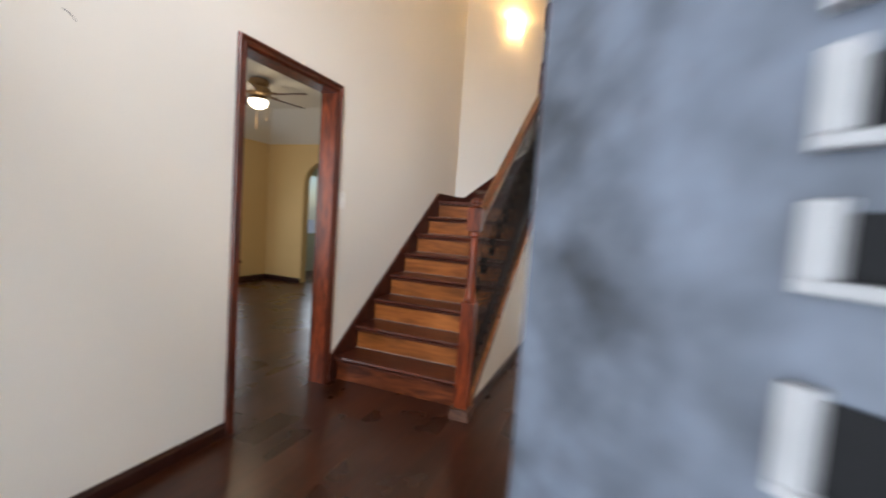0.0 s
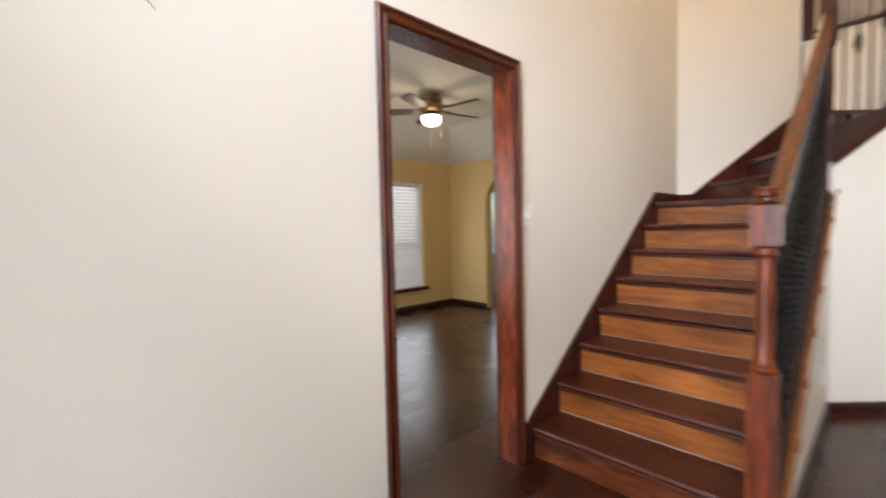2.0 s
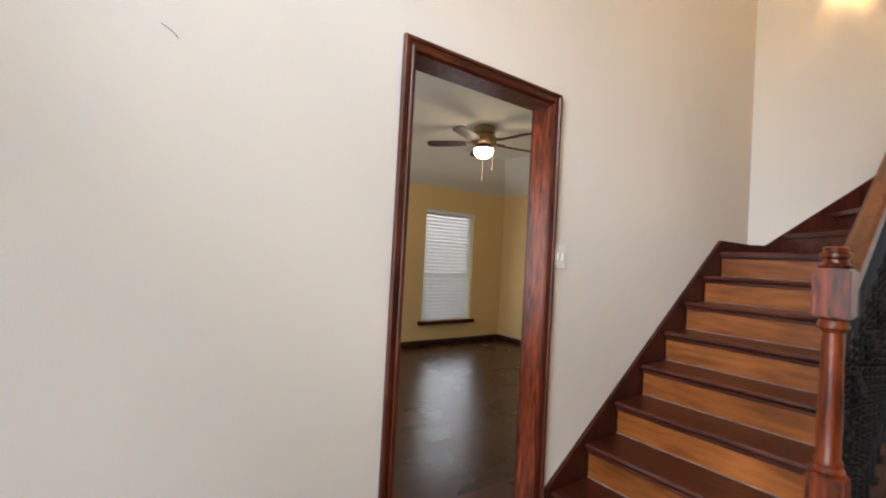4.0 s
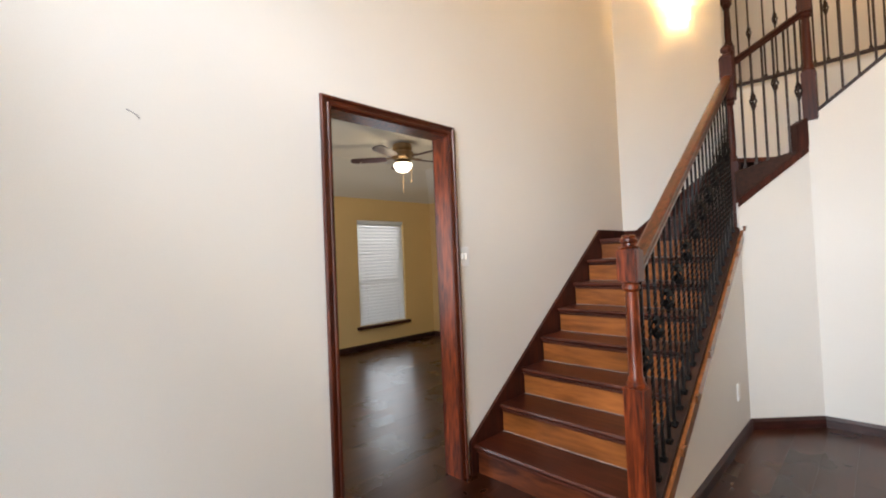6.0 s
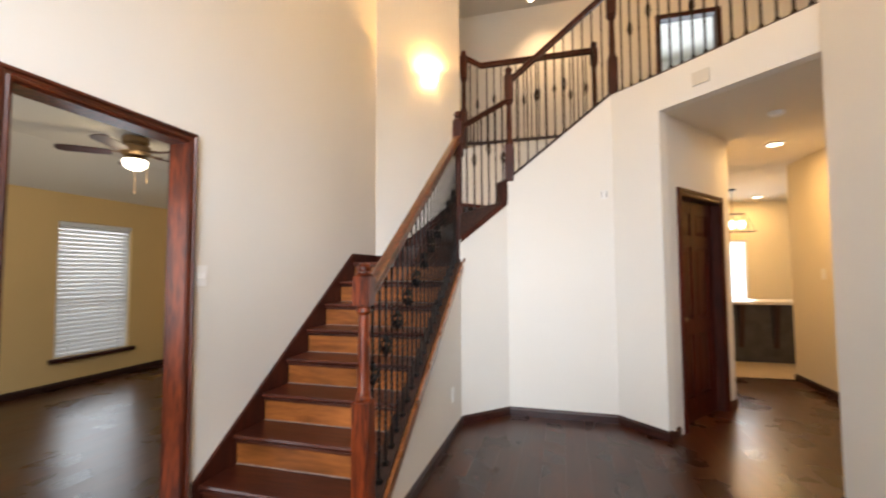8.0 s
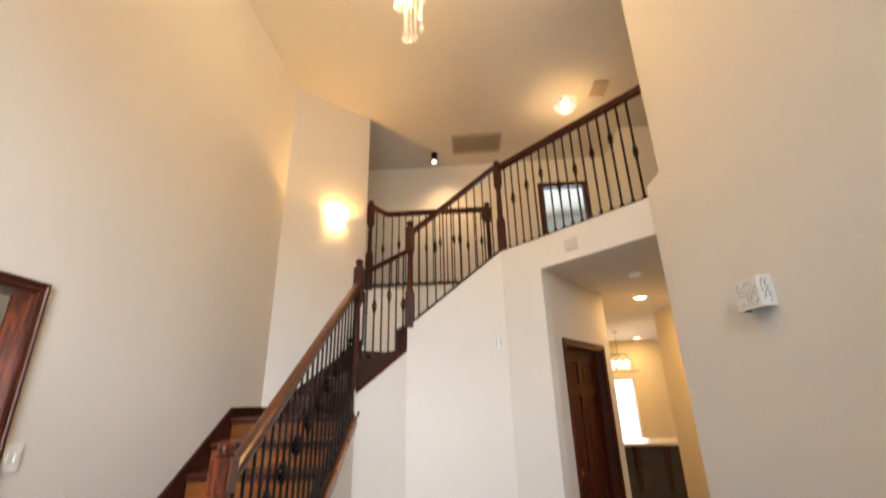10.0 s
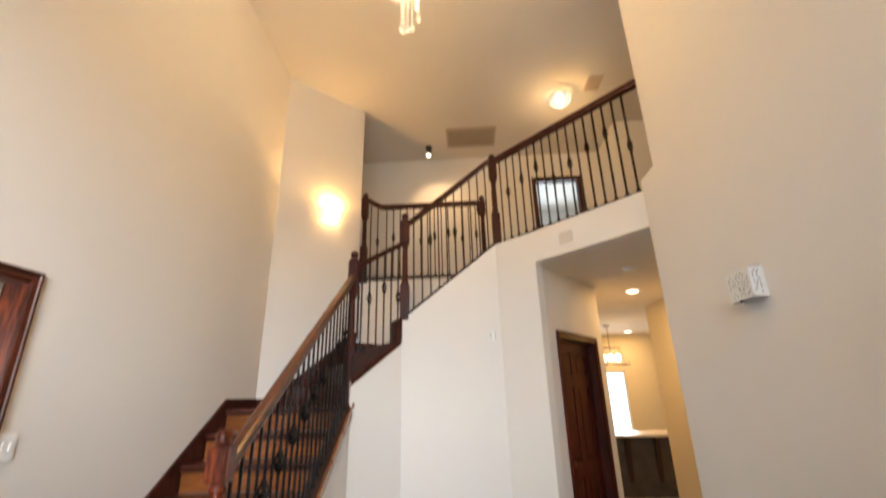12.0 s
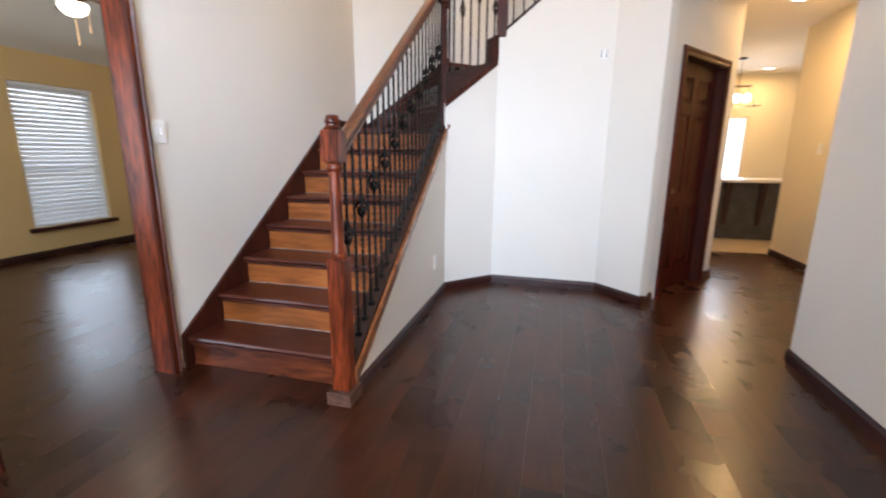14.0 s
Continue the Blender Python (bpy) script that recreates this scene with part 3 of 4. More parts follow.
YL = YT + GO * 7 - 0.032
winders = [
    [(XI, YL), (XO, YL), (1.05, 5.04), (0.21, 5.745), (XI, 5.56)],
    [(1.05, 5.02), (1.07, 5.06), (0.46, 5.995), (0.19, 5.725)],
    [(1.06, 5.03), (1.09, 5.07), (0.79, 6.31), (0.44, 5.975)],
    [(1.07, 5.03), (1.49, 5.45), (1.34, 6.45), (0.82, 6.45), (0.77, 6.29)],
    [(1.46, 5.45), (1.49, 5.47), (1.68, 5.47), (1.68, 6.45), (1.32, 6.45)],
    [(1.65, 5.47), (1.96, 5.47), (1.96, 6.45), (1.65, 6.45)],
    [(1.93, 5.47), (2.23, 5.47), (2.23, 6.45), (1.93, 6.45)],
    [(2.20, 5.47), (2.51, 5.47), (2.51, 6.45), (2.20, 6.45)],
]
for k, plan in enumerate(winders):
    z = RISE * (8 + k)
    bm = bmesh.new()
    slab(bm, plan, z - 0.034, z)
    part("tread", bm, TREADW, stair)
    if k:
        p, q = plan[0], plan[-1]
        d = (Vector(q) - Vector(p)).normalized()
        nn = Vector((d.y, -d.x)) * 0.018
        if k < 4:
            q = plan[3] if len(plan) == 4 else plan[4]
            d = (Vector(q) - Vector(p)).normalized()
            nn = Vector((d.y, -d.x)) * 0.018
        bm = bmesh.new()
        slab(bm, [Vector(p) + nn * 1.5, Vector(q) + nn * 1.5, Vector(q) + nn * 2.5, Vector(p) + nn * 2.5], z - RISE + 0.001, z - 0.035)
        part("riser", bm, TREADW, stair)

# wall skirts
bm = bmesh.new()
top = [(3.085, 0.0), (3.085, 0.205), (4.985, nose(4.985) + 0.095), (5.553, nose(4.985) + 0.095), (5.553, 1.40), (4.95, 1.30), (3.35, 0.0)]
prism(bm, [(0.0015, y, z) for y, z in top], [(0.022, y, z) for y, z in top])
part("wall_skirt", bm, DARKW, stair, "dark red-brown skirt board on the wall")
bm = bmesh.new()
zs = nose(4.985) + 0.095
line = [(0.0, zs), (0.13, zs), (1.13, zs + 0.77), (1.13, zs + 0.4), (0.3, 1.4), (0.0, 1.4)]
q0, dd, nn = Vector((0.0, 5.555, 0)), Vector((0.7071, 0.7071, 0)), Vector((0.7071, -0.7071, 0))
prism(bm, [q0 + dd * s + nn * 0.0015 + Vector((0, 0, z)) for s, z in line], [q0 + dd * s + nn * 0.022 + Vector((0, 0, z)) for s, z in line])
part("wall_skirt", bm, DARKW, stair, "dark red-brown skirt board on the wall")

# outer stringer trim and curb of the lower flight
bm = bmesh.new()
edge = [(3.06, nose(3.06) - 0.068), (4.975, nose(4.975) - 0.068), (4.975, nose(4.975) + 0.008), (3.06, nose(3.06) + 0.008)]
prism(bm, [(1.132, y, z) for y, z in edge], [(1.152, y, z) for y, z in edge])
part("stringer_trim", bm, TRIMW, stair, "orange-brown stained stringer trim", bevel=0.004)
bm = bmesh.new()
edge = [(3.06, nose(3.06) - 0.02), (4.99, nose(4.99) - 0.02), (4.99, nose(4.99) + 0.030), (3.06, nose(3.06) + 0.030)]
prism(bm, [(1.035, y, z) for y, z in edge], [(1.131, y, z) for y, z in edge])
part("curb_cap", bm, DARKM, stair, bevel=0.003)
bm = bmesh.new()
prism(bm, [(1.153, -0.03, -0.012), (1.153, 0.03, 0.026), (1.153, -0.03, 0.026)], [(1.166, -0.03, -0.012), (1.166, 0.03, 0.026), (1.166, -0.03, 0.026)])
te = finish(bm, TRIMW, 0, False, "tread_end")
for k in range(2, 9):
    y = Y1 + RUN * (k - 1)
    share("tread_end", te, stair, pose(0, y, nose(y)))
# curb of the turn, with the step beside the third newel
n45 = Vector((-0.7071, 0.7071, 0))
bm = bmesh.new()
a3, b3 = Vector((*A, 0)), Vector((*B, 0))
lo = [a3 + Vector((0, 0, 1.665)), b3 + Vector((0, 0, 2.065)), b3 + Vector((0, 0, 2.125)), a3 + Vector((0, 0, 1.725))]
prism(bm, [p - n45 * 0.006 for p in lo], [p + n45 * 0.085 for p in lo])
part("turn_curb", bm, DARKW, stair, bevel=0.003)
# added wedge that stands in for the dark treads behind the curb
bm = bmesh.new()
b4 = b3 - Vector((0.06, 0.06, 0))
lo = [a3 + Vector((0, 0, 1.715)), b4 + Vector((0, 0, 2.055)), b4 + Vector((0, 0, 2.085)), a3 + Vector((0, 0, 1.94))]
prism(bm, [p + n45 * 0.004 for p in lo], [p + n45 * 0.080 for p in lo])
part("turn_panel", bm, DARKM, stair, "dark brown wedge standing in for the treads behind the curb", bevel=0.002)
bm = bmesh.new()
lo = [b4 + Vector((0, 0, 2.06)), b3 + Vector((0, 0, 2.11)), b3 + Vector((0, 0, 2.33)), b4 + Vector((0, 0, 2.28))]
prism(bm, [p - n45 * 0.012 for p in lo], [p + n45 * 0.08 for p in lo])
part("curb_block", bm, DARKW, stair, "dark stained curb block", bevel=0.003)
bm = bmesh.new()
lo = [(B[0], 2.30), (C[0], 3.07), (C[0], 3.10), (B[0], 2.33)]
prism(bm, [(x, B[1] - 0.004, z) for x, z in lo], [(x, B[1] + 0.104, z) for x, z in lo])
part("upper_curb_cap", bm, DARKM, stair)

# ---- railing: newels, handrails, iron balusters ----
rail = thing("stair_railing", "mahogany handrail with turned newels and black wrought iron balusters", "railing")


def newel(x, y, z0, z1, base, mat=RED, turn=0.0, block=0.20, w=0.045, finial=False):
    """Square foot, turned shaft, square block and a turned cap, as one post with its cap under it."""
    bm = bmesh.new()
    box(bm, -w, -w, 0, w, w, base)
    zb = z1 - z0 - (0.10 if finial else 0.065)
    box(bm, -w, -w, zb - block, w, w, zb)
    edges = [e for e in bm.edges]
    bmesh.ops.bevel(bm, geom=edges, offset=0.006, segments=2, affect="EDGES")
    s0, s1 = base, zb - block
    h = s1 - s0
    lathe(bm, [(0.040, s0), (0.042, s0 + 0.012), (0.034, s0 + 0.024), (0.036, s0 + 0.034), (0.029, s0 + 0.05), (0.031, s0 + 0.35 * h), (0.027, s0 + 0.8 * h), (0.025, s1 - 0.045), (0.038, s1 - 0.03), (0.038, s1 - 0.018), (0.032, s1 - 0.008), (0.040, s1)], seg=14)
    post = part("newel_post", bm, mat, rail, smooth=True)
    post.matrix_basis = pose(x, y, z0, 0, 0, turn)
    bm = bmesh.new()
    prof = [(0.044, zb), (0.046, zb + 0.012), (0.030, zb + 0.022), (0.026, zb + 0.034), (0.036, zb + 0.048), (0.040, zb + 0.062), (0.036, zb + 0.078), (0.022, zb + 0.092), (0.008, zb + 0.10)]
    if not finial:
        prof = [(0.040, zb), (0.044, zb + 0.008), (0.032, zb + 0.016), (0.030, zb + 0.026), (0.037, zb + 0.034), (0.037, zb + 0.044), (0.029, zb + 0.050), (0.031, zb + 0.060), (0.022, zb + 0.065)]
    lathe(bm, prof, seg=18)
    cap = part("newel_cap", bm, mat, post, smooth=True)
    return post


N1, N2, N3, N4, NB = (1.095, 3.025), (1.097, 5.03), (1.545, 5.40), (2.545, 5.42), (2.46, 6.53)
newel(*N1, 0.07, 1.44, 0.70, block=0.145)
bm = bmesh.new()
box(bm, N1[0] - 0.068, N1[1] - 0.07, 0, N1[0] + 0.068, N1[1] + 0.07, 0.072)
part("newel_plinth", bm, WORNW, rail, "worn pale brown newel plinth", bevel=0.006)
newel(*N2, 1.36, 2.945, 0.66, DARKW, block=0.34, finial=True)
newel(*N3, 2.30, 3.495, 0.38, DARKW, block=0.26, finial=True)
newel(*N4, 3.05, 4.20, 0.40, DARKW, block=0.22, finial=True)
newel(*NB, 3.0, 4.22, 0.34, DARKW, block=0.18, finial=True)
newel(0.835, 6.46, 3.0, 4.30, 0.5, DARKW, block=0.3)

GRIP = [(-0.030, -0.062), (0.030, -0.062), (0.030, -0.045), (0.022, -0.036), (0.034, -0.022), (0.032, -0.006), (0.018, 0.003), (-0.018, 0.003), (-0.032, -0.006), (-0.034, -0.022), (-0.022, -0.036), (-0.030, -0.045)]


def handrail(pts, mat):
    bm = bmesh.new()
    sweep(bm, pts, GRIP)
    return part("handrail", bm, mat, rail)


H1a, H1b = 1.315, 2.69
handrail([(N1[0], N1[1] + 0.04, H1a), (N2[0], N2[1] - 0.04, H1b)], REDY)
handrail([(N2[0] + 0.035, N2[1] + 0.03, 2.83), (N3[0] - 0.035, N3[1] - 0.03, 3.15)], DARKW)
handrail([(N3[0] + 0.04, N3[1], 3.40), (N4[0] - 0.04, N4[1], 4.14)], DARKW)
handrail([(N4[0] + 0.03, N4[1] - 0.03, 4.13), (RWX + 0.14, 4.15, 4.11)], DARKW)
handrail([(0.84, 6.46, 4.25), (1.05, 6.53, 4.14), (NB[0] - 0.03, NB[1], 4.14)], DARKW)
for pts in ([(N4[0] + 0.03, N4[1] - 0.03, 3.10), (RWX + 0.06, 4.26, 3.10)], [(RWX + 0.06, RWY - 0.01, 3.162), (RWX + 0.06, 3.932, 3.162)], [(0.82, 6.50, 3.09), (1.05, 6.53, 3.09), (2.515, 6.53, 3.09)]):
    bm = bmesh.new()
    sweep(bm, pts, [(-0.022, -0.03), (0.022, -0.03), (0.022, -0.006), (0.012, 0), (-0.012, 0), (-0.022, -0.006)])
    part("shoe_rail", bm, DARKM, rail)


def baluster_mesh(h, knuckle, twist, mat, w=0.0075):
    """A square iron bar, twisted over part of its length or swollen into a basket."""
    bm = bmesh.new()
    rings, levels = [], 64 if twist else 2
    zs = [h * i / (levels - 1) for i in range(levels)]
    for z in zs:
        t = min(1, max(0, (z / h - 0.15) / 0.6))
        a = t * twist
        ring = []
        for c in range(4):
            ang = a + math.pi / 4 + c * math.pi / 2
            ring.append(bm.verts.new((w * 1.414 * math.cos(ang), w * 1.414 * math.sin(ang), z)))
        rings.append(ring)
    for q, r_ in zip(rings, rings[1:]):
        for i in range(4):
            bm.faces.new((q[i], q[(i + 1) % 4], r_[(i + 1) % 4], r_[i]))
    bm.faces.new(rings[0][::-1])
    bm.faces.new(rings[-1])
    box(bm, -0.014, -0.014, 0, 0.014, 0.014, 0.022)
    if knuckle:
        zc = h * knuckle
        for c in range(4):
            prev = None
            for i in range(7):
                u = i / 6
                ang = c * math.pi / 2 + u * math.pi * 1.1
                rad = 0.006 + (0.021 if twist else 0.014) * math.sin(math.pi * u)
                p = Vector((rad * math.cos(ang), rad * math.sin(ang), zc - 0.055 + 0.11 * u))
                ring = [bm.verts.new(p + Vector((0.008 * math.cos(b), 0.008 * math.sin(b), 0))) for b in (0, 2.1, 4.2)]
                if prev:
                    for j in range(3):
                        bm.faces.new((prev[j], prev[(j + 1) % 3], ring[(j + 1) % 3], ring[j]))
                prev = ring
        for s in (-1, 1):
            lathe(bm, [(0.007, zc + s * 0.062 - 0.008), (0.014, zc + s * 0.062), (0.007, zc + s * 0.062 + 0.008)], seg=8)
    return finish(bm, mat, 0, False, "baluster")


def balusters(p0, p1, count, foot0, foot1, head0, head1, mat, twist, start=0, every=2, heights=(0.42, 0.5, 0.58, 0.66), w=0.0075):
    made = {}
    for i in range(count):
        u = (i + 0.5) / count
        x, y = p0[0] + (p1[0] - p0[0]) * u, p0[1] + (p1[1] - p0[1]) * u
        z0, z1 = foot0 + (foot1 - foot0) * u, head0 + (head1 - head0) * u
        kn = heights[((i + start) // every) % len(heights)] if (i + start) % every == 0 else 0
        key = (round(z1 - z0, 2), kn)
        if key not in made:
            made[key] = baluster_mesh(z1 - z0, kn, twist, mat, w)
        share("baluster", made[key], rail, pose(x, y, z0))


yb0, yb1 = N1[1] + 0.06, N2[1] - 0.06
balusters((1.095, yb0), (1.095, yb1), 22, nose(yb0) + 0.03, nose(yb1) + 0.03, H1a - 0.055 + 0.012, H1b - 0.055 - 0.012, IRON, 30.0, 2, 2, (0.60,), 0.0068)
balusters((N2[0] + 0.04, N2[1] + 0.035), (N3[0] - 0.03, N3[1] - 0.03), 6, 1.96, 2.08, 2.80, 3.09, BRONZE, 0, 1, 2, (0.47, 0.56, 0.62))
balusters((N3[0] + 0.05, N3[1]), (N4[0] - 0.05, N4[1]), 10, 2.37, 3.06, 3.375, 4.07, BRONZE, 0, 1, 3, (0.55, 0.62, 0.5))
balusters((N4[0] + 0.04, N4[1] - 0.04), (RWX + 0.06, 4.26), 16, 3.10, 3.10, 4.07, 4.05, BRONZE, 0, 1, 2, (0.46, 0.56, 0.64, 0.7))
balusters((1.08, 6.53), (NB[0] - 0.05, NB[1]), 14, 3.09, 3.09, 4.08, 4.08, BRONZE, 0, 1, 2, (0.5, 0.56, 0.6))
balusters((0.87, 6.475), (1.05, 6.53), 2, 3.09, 3.09, 4.14, 4.06, BRONZE, 0, 1, 2, (0.5,))

# ---- corridor door ----
kd = Vector((E1[0] - K[0], E1[1] - K[1], 0)).normalized()
kn_ = Vector((kd.y, -kd.x, 0))
m_d2 = Matrix(((kd.x, kn_.x, 0, K[0] + kd.x * 0.343), (kd.y, kn_.y, 0, K[1] + kd.y * 0.343), (0, 0, 1, 0), (0, 0, 0, 1)))
door2 = thing("door_2", "closed dark mahogany six-panel door in the corridor wall", "door", kind="structure")
casing(door2, m_d2, 0.854, 2.067, MAHOG)
lining(door2, m_d2, 0.854, 2.067, 0.122, DARKW)


def panelled_leaf(parent, m, width, height, mat, y0, t=0.036):
    """A leaf of stiles, rails and raised panels."""
    bm = bmesh.new()
    xs = [0.0, 0.11, width / 2 - 0.05, width / 2 + 0.05, width - 0.11, width]
    zs = [0.0, 0.22, 0.80, 0.94, 1.62, 1.73, height - 0.12, height]
    for i in (0, 2, 4):
        box(bm, xs[i], y0 - t, 0, xs[i + 1], y0, height, m)
    for j in (0, 2, 4, 6):
        for i in (1, 3):
            box(bm, xs[i], y0 - t, zs[j], xs[i + 1], y0 - 0.001, zs[j + 1], m)
    leaf = part("door_leaf", bm, mat, parent)
    for j in (1, 3, 5):
        for i in (1, 3):
            bm = bmesh.new()
            a, b, c, d = xs[i], xs[i + 1], zs[j], zs[j + 1]
            e = 0.045
            prism(bm, [m @ Vector(p) for p in ((a, y0 - 0.018, c), (b, y0 - 0.018, c), (b, y0 - 0.018, d), (a, y0 - 0.018, d))], [m @ Vector(p) for p in ((a + e, y0 - 0.004, c + e), (b - e, y0 - 0.004, c + e), (b - e, y0 - 0.004, d - e), (a + e, y0 - 0.004, d - e))])
            part("panel", bm, mat, leaf)
    return leaf


leaf2 = panelled_leaf(door2, m_d2, 0.85, 2.06, MAHOG, -0.075)
bm = bmesh.new()
lathe(bm, [(0.03, 0), (0.03, 0.006), (0.011, 0.01), (0.011, 0.03), (0.026, 0.042), (0.028, 0.055), (0.018, 0.066)], seg=14, m=m_d2 @ pose(0.07, -0.075, 0.96, -90))
part("door_knob", bm, BRASS, leaf2, "small brass door knob", smooth=True)

# ---- entry door, standing part open ----
front = thing("door_3", "grey painted front door standing part open", "door", kind="structure")
hinge, free = Vector((2.585, -0.02, 0)), Vector((1.8785, 0.6320, 0))
fd = (free - hinge).normalized()
fn = Vector((-fd.y, fd.x, 0)) * -1
if fn.y > 0:
    fn = -fn
m_f = Matrix(((fd.x, fn.x, 0, hinge.x), (fd.y, fn.y, 0, hinge.y), (0, 0, 1, 0.01), (0, 0, 0, 1)))
WF = (free - hinge).length
bm = bmesh.new()
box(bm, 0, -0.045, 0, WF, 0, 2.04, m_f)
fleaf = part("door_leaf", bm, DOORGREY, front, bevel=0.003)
# taken for a lockbox: pale bars paint bright bevels, black fills its dark openings
for z0_, z1_ in ((1.422, 1.449), (1.384, 1.411), (1.346, 1.373), (1.309, 1.336), (1.271, 1.296), (1.214, 1.246), (1.176, 1.203)):
    x1_, x0_ = WF - 0.1285, WF - 0.211
    bm = bmesh.new()
    for c in ((x0_, z0_, x1_, z0_ + 0.004), (x1_ - 0.009, z0_ + 0.004, x1_, z1_), (x0_, z0_ + 0.004, x0_ + 0.009, z1_)):
        box(bm, c[0], 0.0005, c[1], c[2], 0.008, c[3], m_f)
    fr = part("raised_frame", bm, FRAMEW, fleaf, "pale raised frame", bevel=0.0008)
    bm = bmesh.new()
    box(bm, x0_ + 0.009, 0.0005, z0_ + 0.004, x1_ - 0.009, 0.002, z1_ - 0.003, m_f)
    part("opening_fill", bm, BLACK, fr, "dark fill of the opening")

# ---- living room window with blind ----
WX = LR_X
y0, y1, z0, z1 = 4.85, 5.78, 0.37, 2.05
win = thing("window_1", "white window with lowered horizontal blind slats", "window", kind="structure")
for c in ((y0, z0, y1, z0 + 0.05), (y0, z1 - 0.05, y1, z1), (y0, z0 + 0.05, y0 + 0.045, z1 - 0.05), (y1 - 0.045, z0 + 0.05, y1, z1 - 0.05), (y0 + 0.045, 1.02, y1 - 0.045, 1.07)):
    bm = bmesh.new()
    box(bm, WX - 0.12, c[0], c[1], WX - 0.07, c[2], c[3])
    part("window_frame", bm, WHITE, win)
bm = bmesh.new()
box(bm, WX - 0.10, y0 + 0.045, z0 + 0.05, WX - 0.095, y1 - 0.045, z1 - 0.05)
pane = part("pane", bm, glass("window_glass"), win)
pane.visible_shadow = False
bm = bmesh.new()
box(bm, WX - 0.02, y0 - 0.06, z0 - 0.055, WX + 0.055, y1 + 0.06, z0 - 0.005)
part("window_sill", bm, DARKW, win, "dark stained wooden sill", bevel=0.006)
blind = thing("window_blind", "white horizontal slat blind, lowered and half tilted", "blind")
bm = bmesh.new()
box(bm, WX - 0.055, y0 + 0.01, z1 - 0.05, WX - 0.005, y1 - 0.01, z1 - 0.004)
part("headrail", bm, BLIND, blind, bevel=0.003)
bm = bmesh.new()
vs = [(-0.028, -0.0015), (0, 0.002), (0.028, -0.0015), (0.028, 0.0005), (0, 0.0045), (-0.028, 0.0005)]
prism(bm, [(x, y0 + 0.012, z) for x, z in vs], [(x, y1 - 0.012, z) for x, z in vs])
sm = finish(bm, BLIND, 0, False, "slat")
nsl = 31
for i in range(nsl):
    share("slat", sm, blind, pose(WX - 0.03, 0, z0 + 0.03 + (z1 - z0 - 0.10) * i / (nsl - 1), 0, 60))
bm = bmesh.new()
box(bm, WX - 0.05, y0 + 0.012, z0 + 0.002, WX - 0.012, y1 - 0.012, z0 + 0.02)
part("bottom_rail", bm, BLIND, blind)
for yy in (y0 + 0.15, y1 - 0.15):
    bm = bmesh.new()
    box(bm, WX - 0.007, yy, z0 + 0.02, WX - 0.005, yy + 0.004, z1 - 0.05)
    part("ladder_cord", bm, BLIND, blind)

# ---- ceiling fan ----
FX, FY, FZ = -2.15, 4.40, 2.80
fan = thing("ceiling_fan", "five-blade dark wood ceiling fan with a lit bowl lamp", "ceiling fan", at=pose(FX, FY, FZ))
bm = bmesh.new()
lathe(bm, [(0.085, 0), (0.115, -0.02), (0.12, -0.07), (0.10, -0.10), (0.135, -0.115), (0.14, -0.17), (0.11, -0.20), (0.07, -0.215), (0.10, -0.235), (0.10, -0.25)][::-1], seg=24)
part("motor", bm, BRASS, fan, "antique brass motor housing", smooth=True)
bm = bmesh.new()
lathe(bm, [(0.105, -0.25), (0.11, -0.275), (0.095, -0.315), (0.055, -0.345), (0.01, -0.355)][::-1], seg=24)
part("lamp_bowl", bm, GLOW, fan, "glowing frosted glass bowl", smooth=True)
for i in range(5):
    mm = pose(0, 0, -0.19, 0, 0, 6 + 72 * i)
    bm = bmesh.new()
    outline = [(0.20, -0.05), (0.30, -0.062), (0.58, -0.068), (0.63, -0.05), (0.645, 0), (0.63, 0.05), (0.58, 0.068), (0.30, 0.062), (0.20, 0.05)]
    tilt = pose(0, 0, 0, 12)
    prism(bm, [mm @ tilt @ Vector((x, y, 0)) for x, y in outline], [mm @ tilt @ Vector((x, y, 0.008)) for x, y in outline])
    blade = part("blade", bm, DARKW, fan)
    bm = bmesh.new()
    prism(bm, [mm @ Vector(p) for p in ((0.12, -0.018, 0.008), (0.25, -0.035, 0.010), (0.25, 0.035, 0.010), (0.12, 0.018, 0.008))], [mm @ Vector(p) for p in ((0.12, -0.018, 0.02), (0.25, -0.035, 0.018), (0.25, 0.035, 0.018), (0.12, 0.018, 0.02))])
    part("blade_bracket", bm, BRASS, blade)
for dx, ln in ((0.075, 0.20), (-0.09, 0.30)):
    bm = bmesh.new()
    lathe(bm, [(0.0025, -0.25 - ln), (0.0025, -0.24)], (dx, 0.07, 0), seg=6)
    lathe(bm, [(0.003, -0.28 - ln), (0.007, -0.265 - ln), (0.003, -0.25 - ln)], (dx, 0.07, 0), seg=8)
    part("pull_chain", bm, BRASS, fan)

# ---- chandelier ----
CX, CY = 1.85, 3.47
chand = thing("chandelier", "lit spiral crystal strand chandelier on a round chrome canopy", "chandelier", at=pose(CX, CY, CEILZ))
bm = bmesh.new()
lathe(bm, [(0.21, -0.045), (0.248, -0.04), (0.255, -0.012), (0.25, 0)], seg=32)
part("canopy", bm, CHROME, chand, smooth=True)
strands = [(0.215, i / 20, 0.40 + 0.64 * ((i / 20 + 0.10) % 1.0)) for i in range(20)]
strands += [(0.13, i / 12 + 0.02, 0.82 + 0.50 * ((i / 12 + 0.2) % 1.0)) for i in range(12)]
strands += [(0.065, i / 6, 1.25 + 0.28 * ((i / 6 + 0.3) % 1.0)) for i in range(6)]
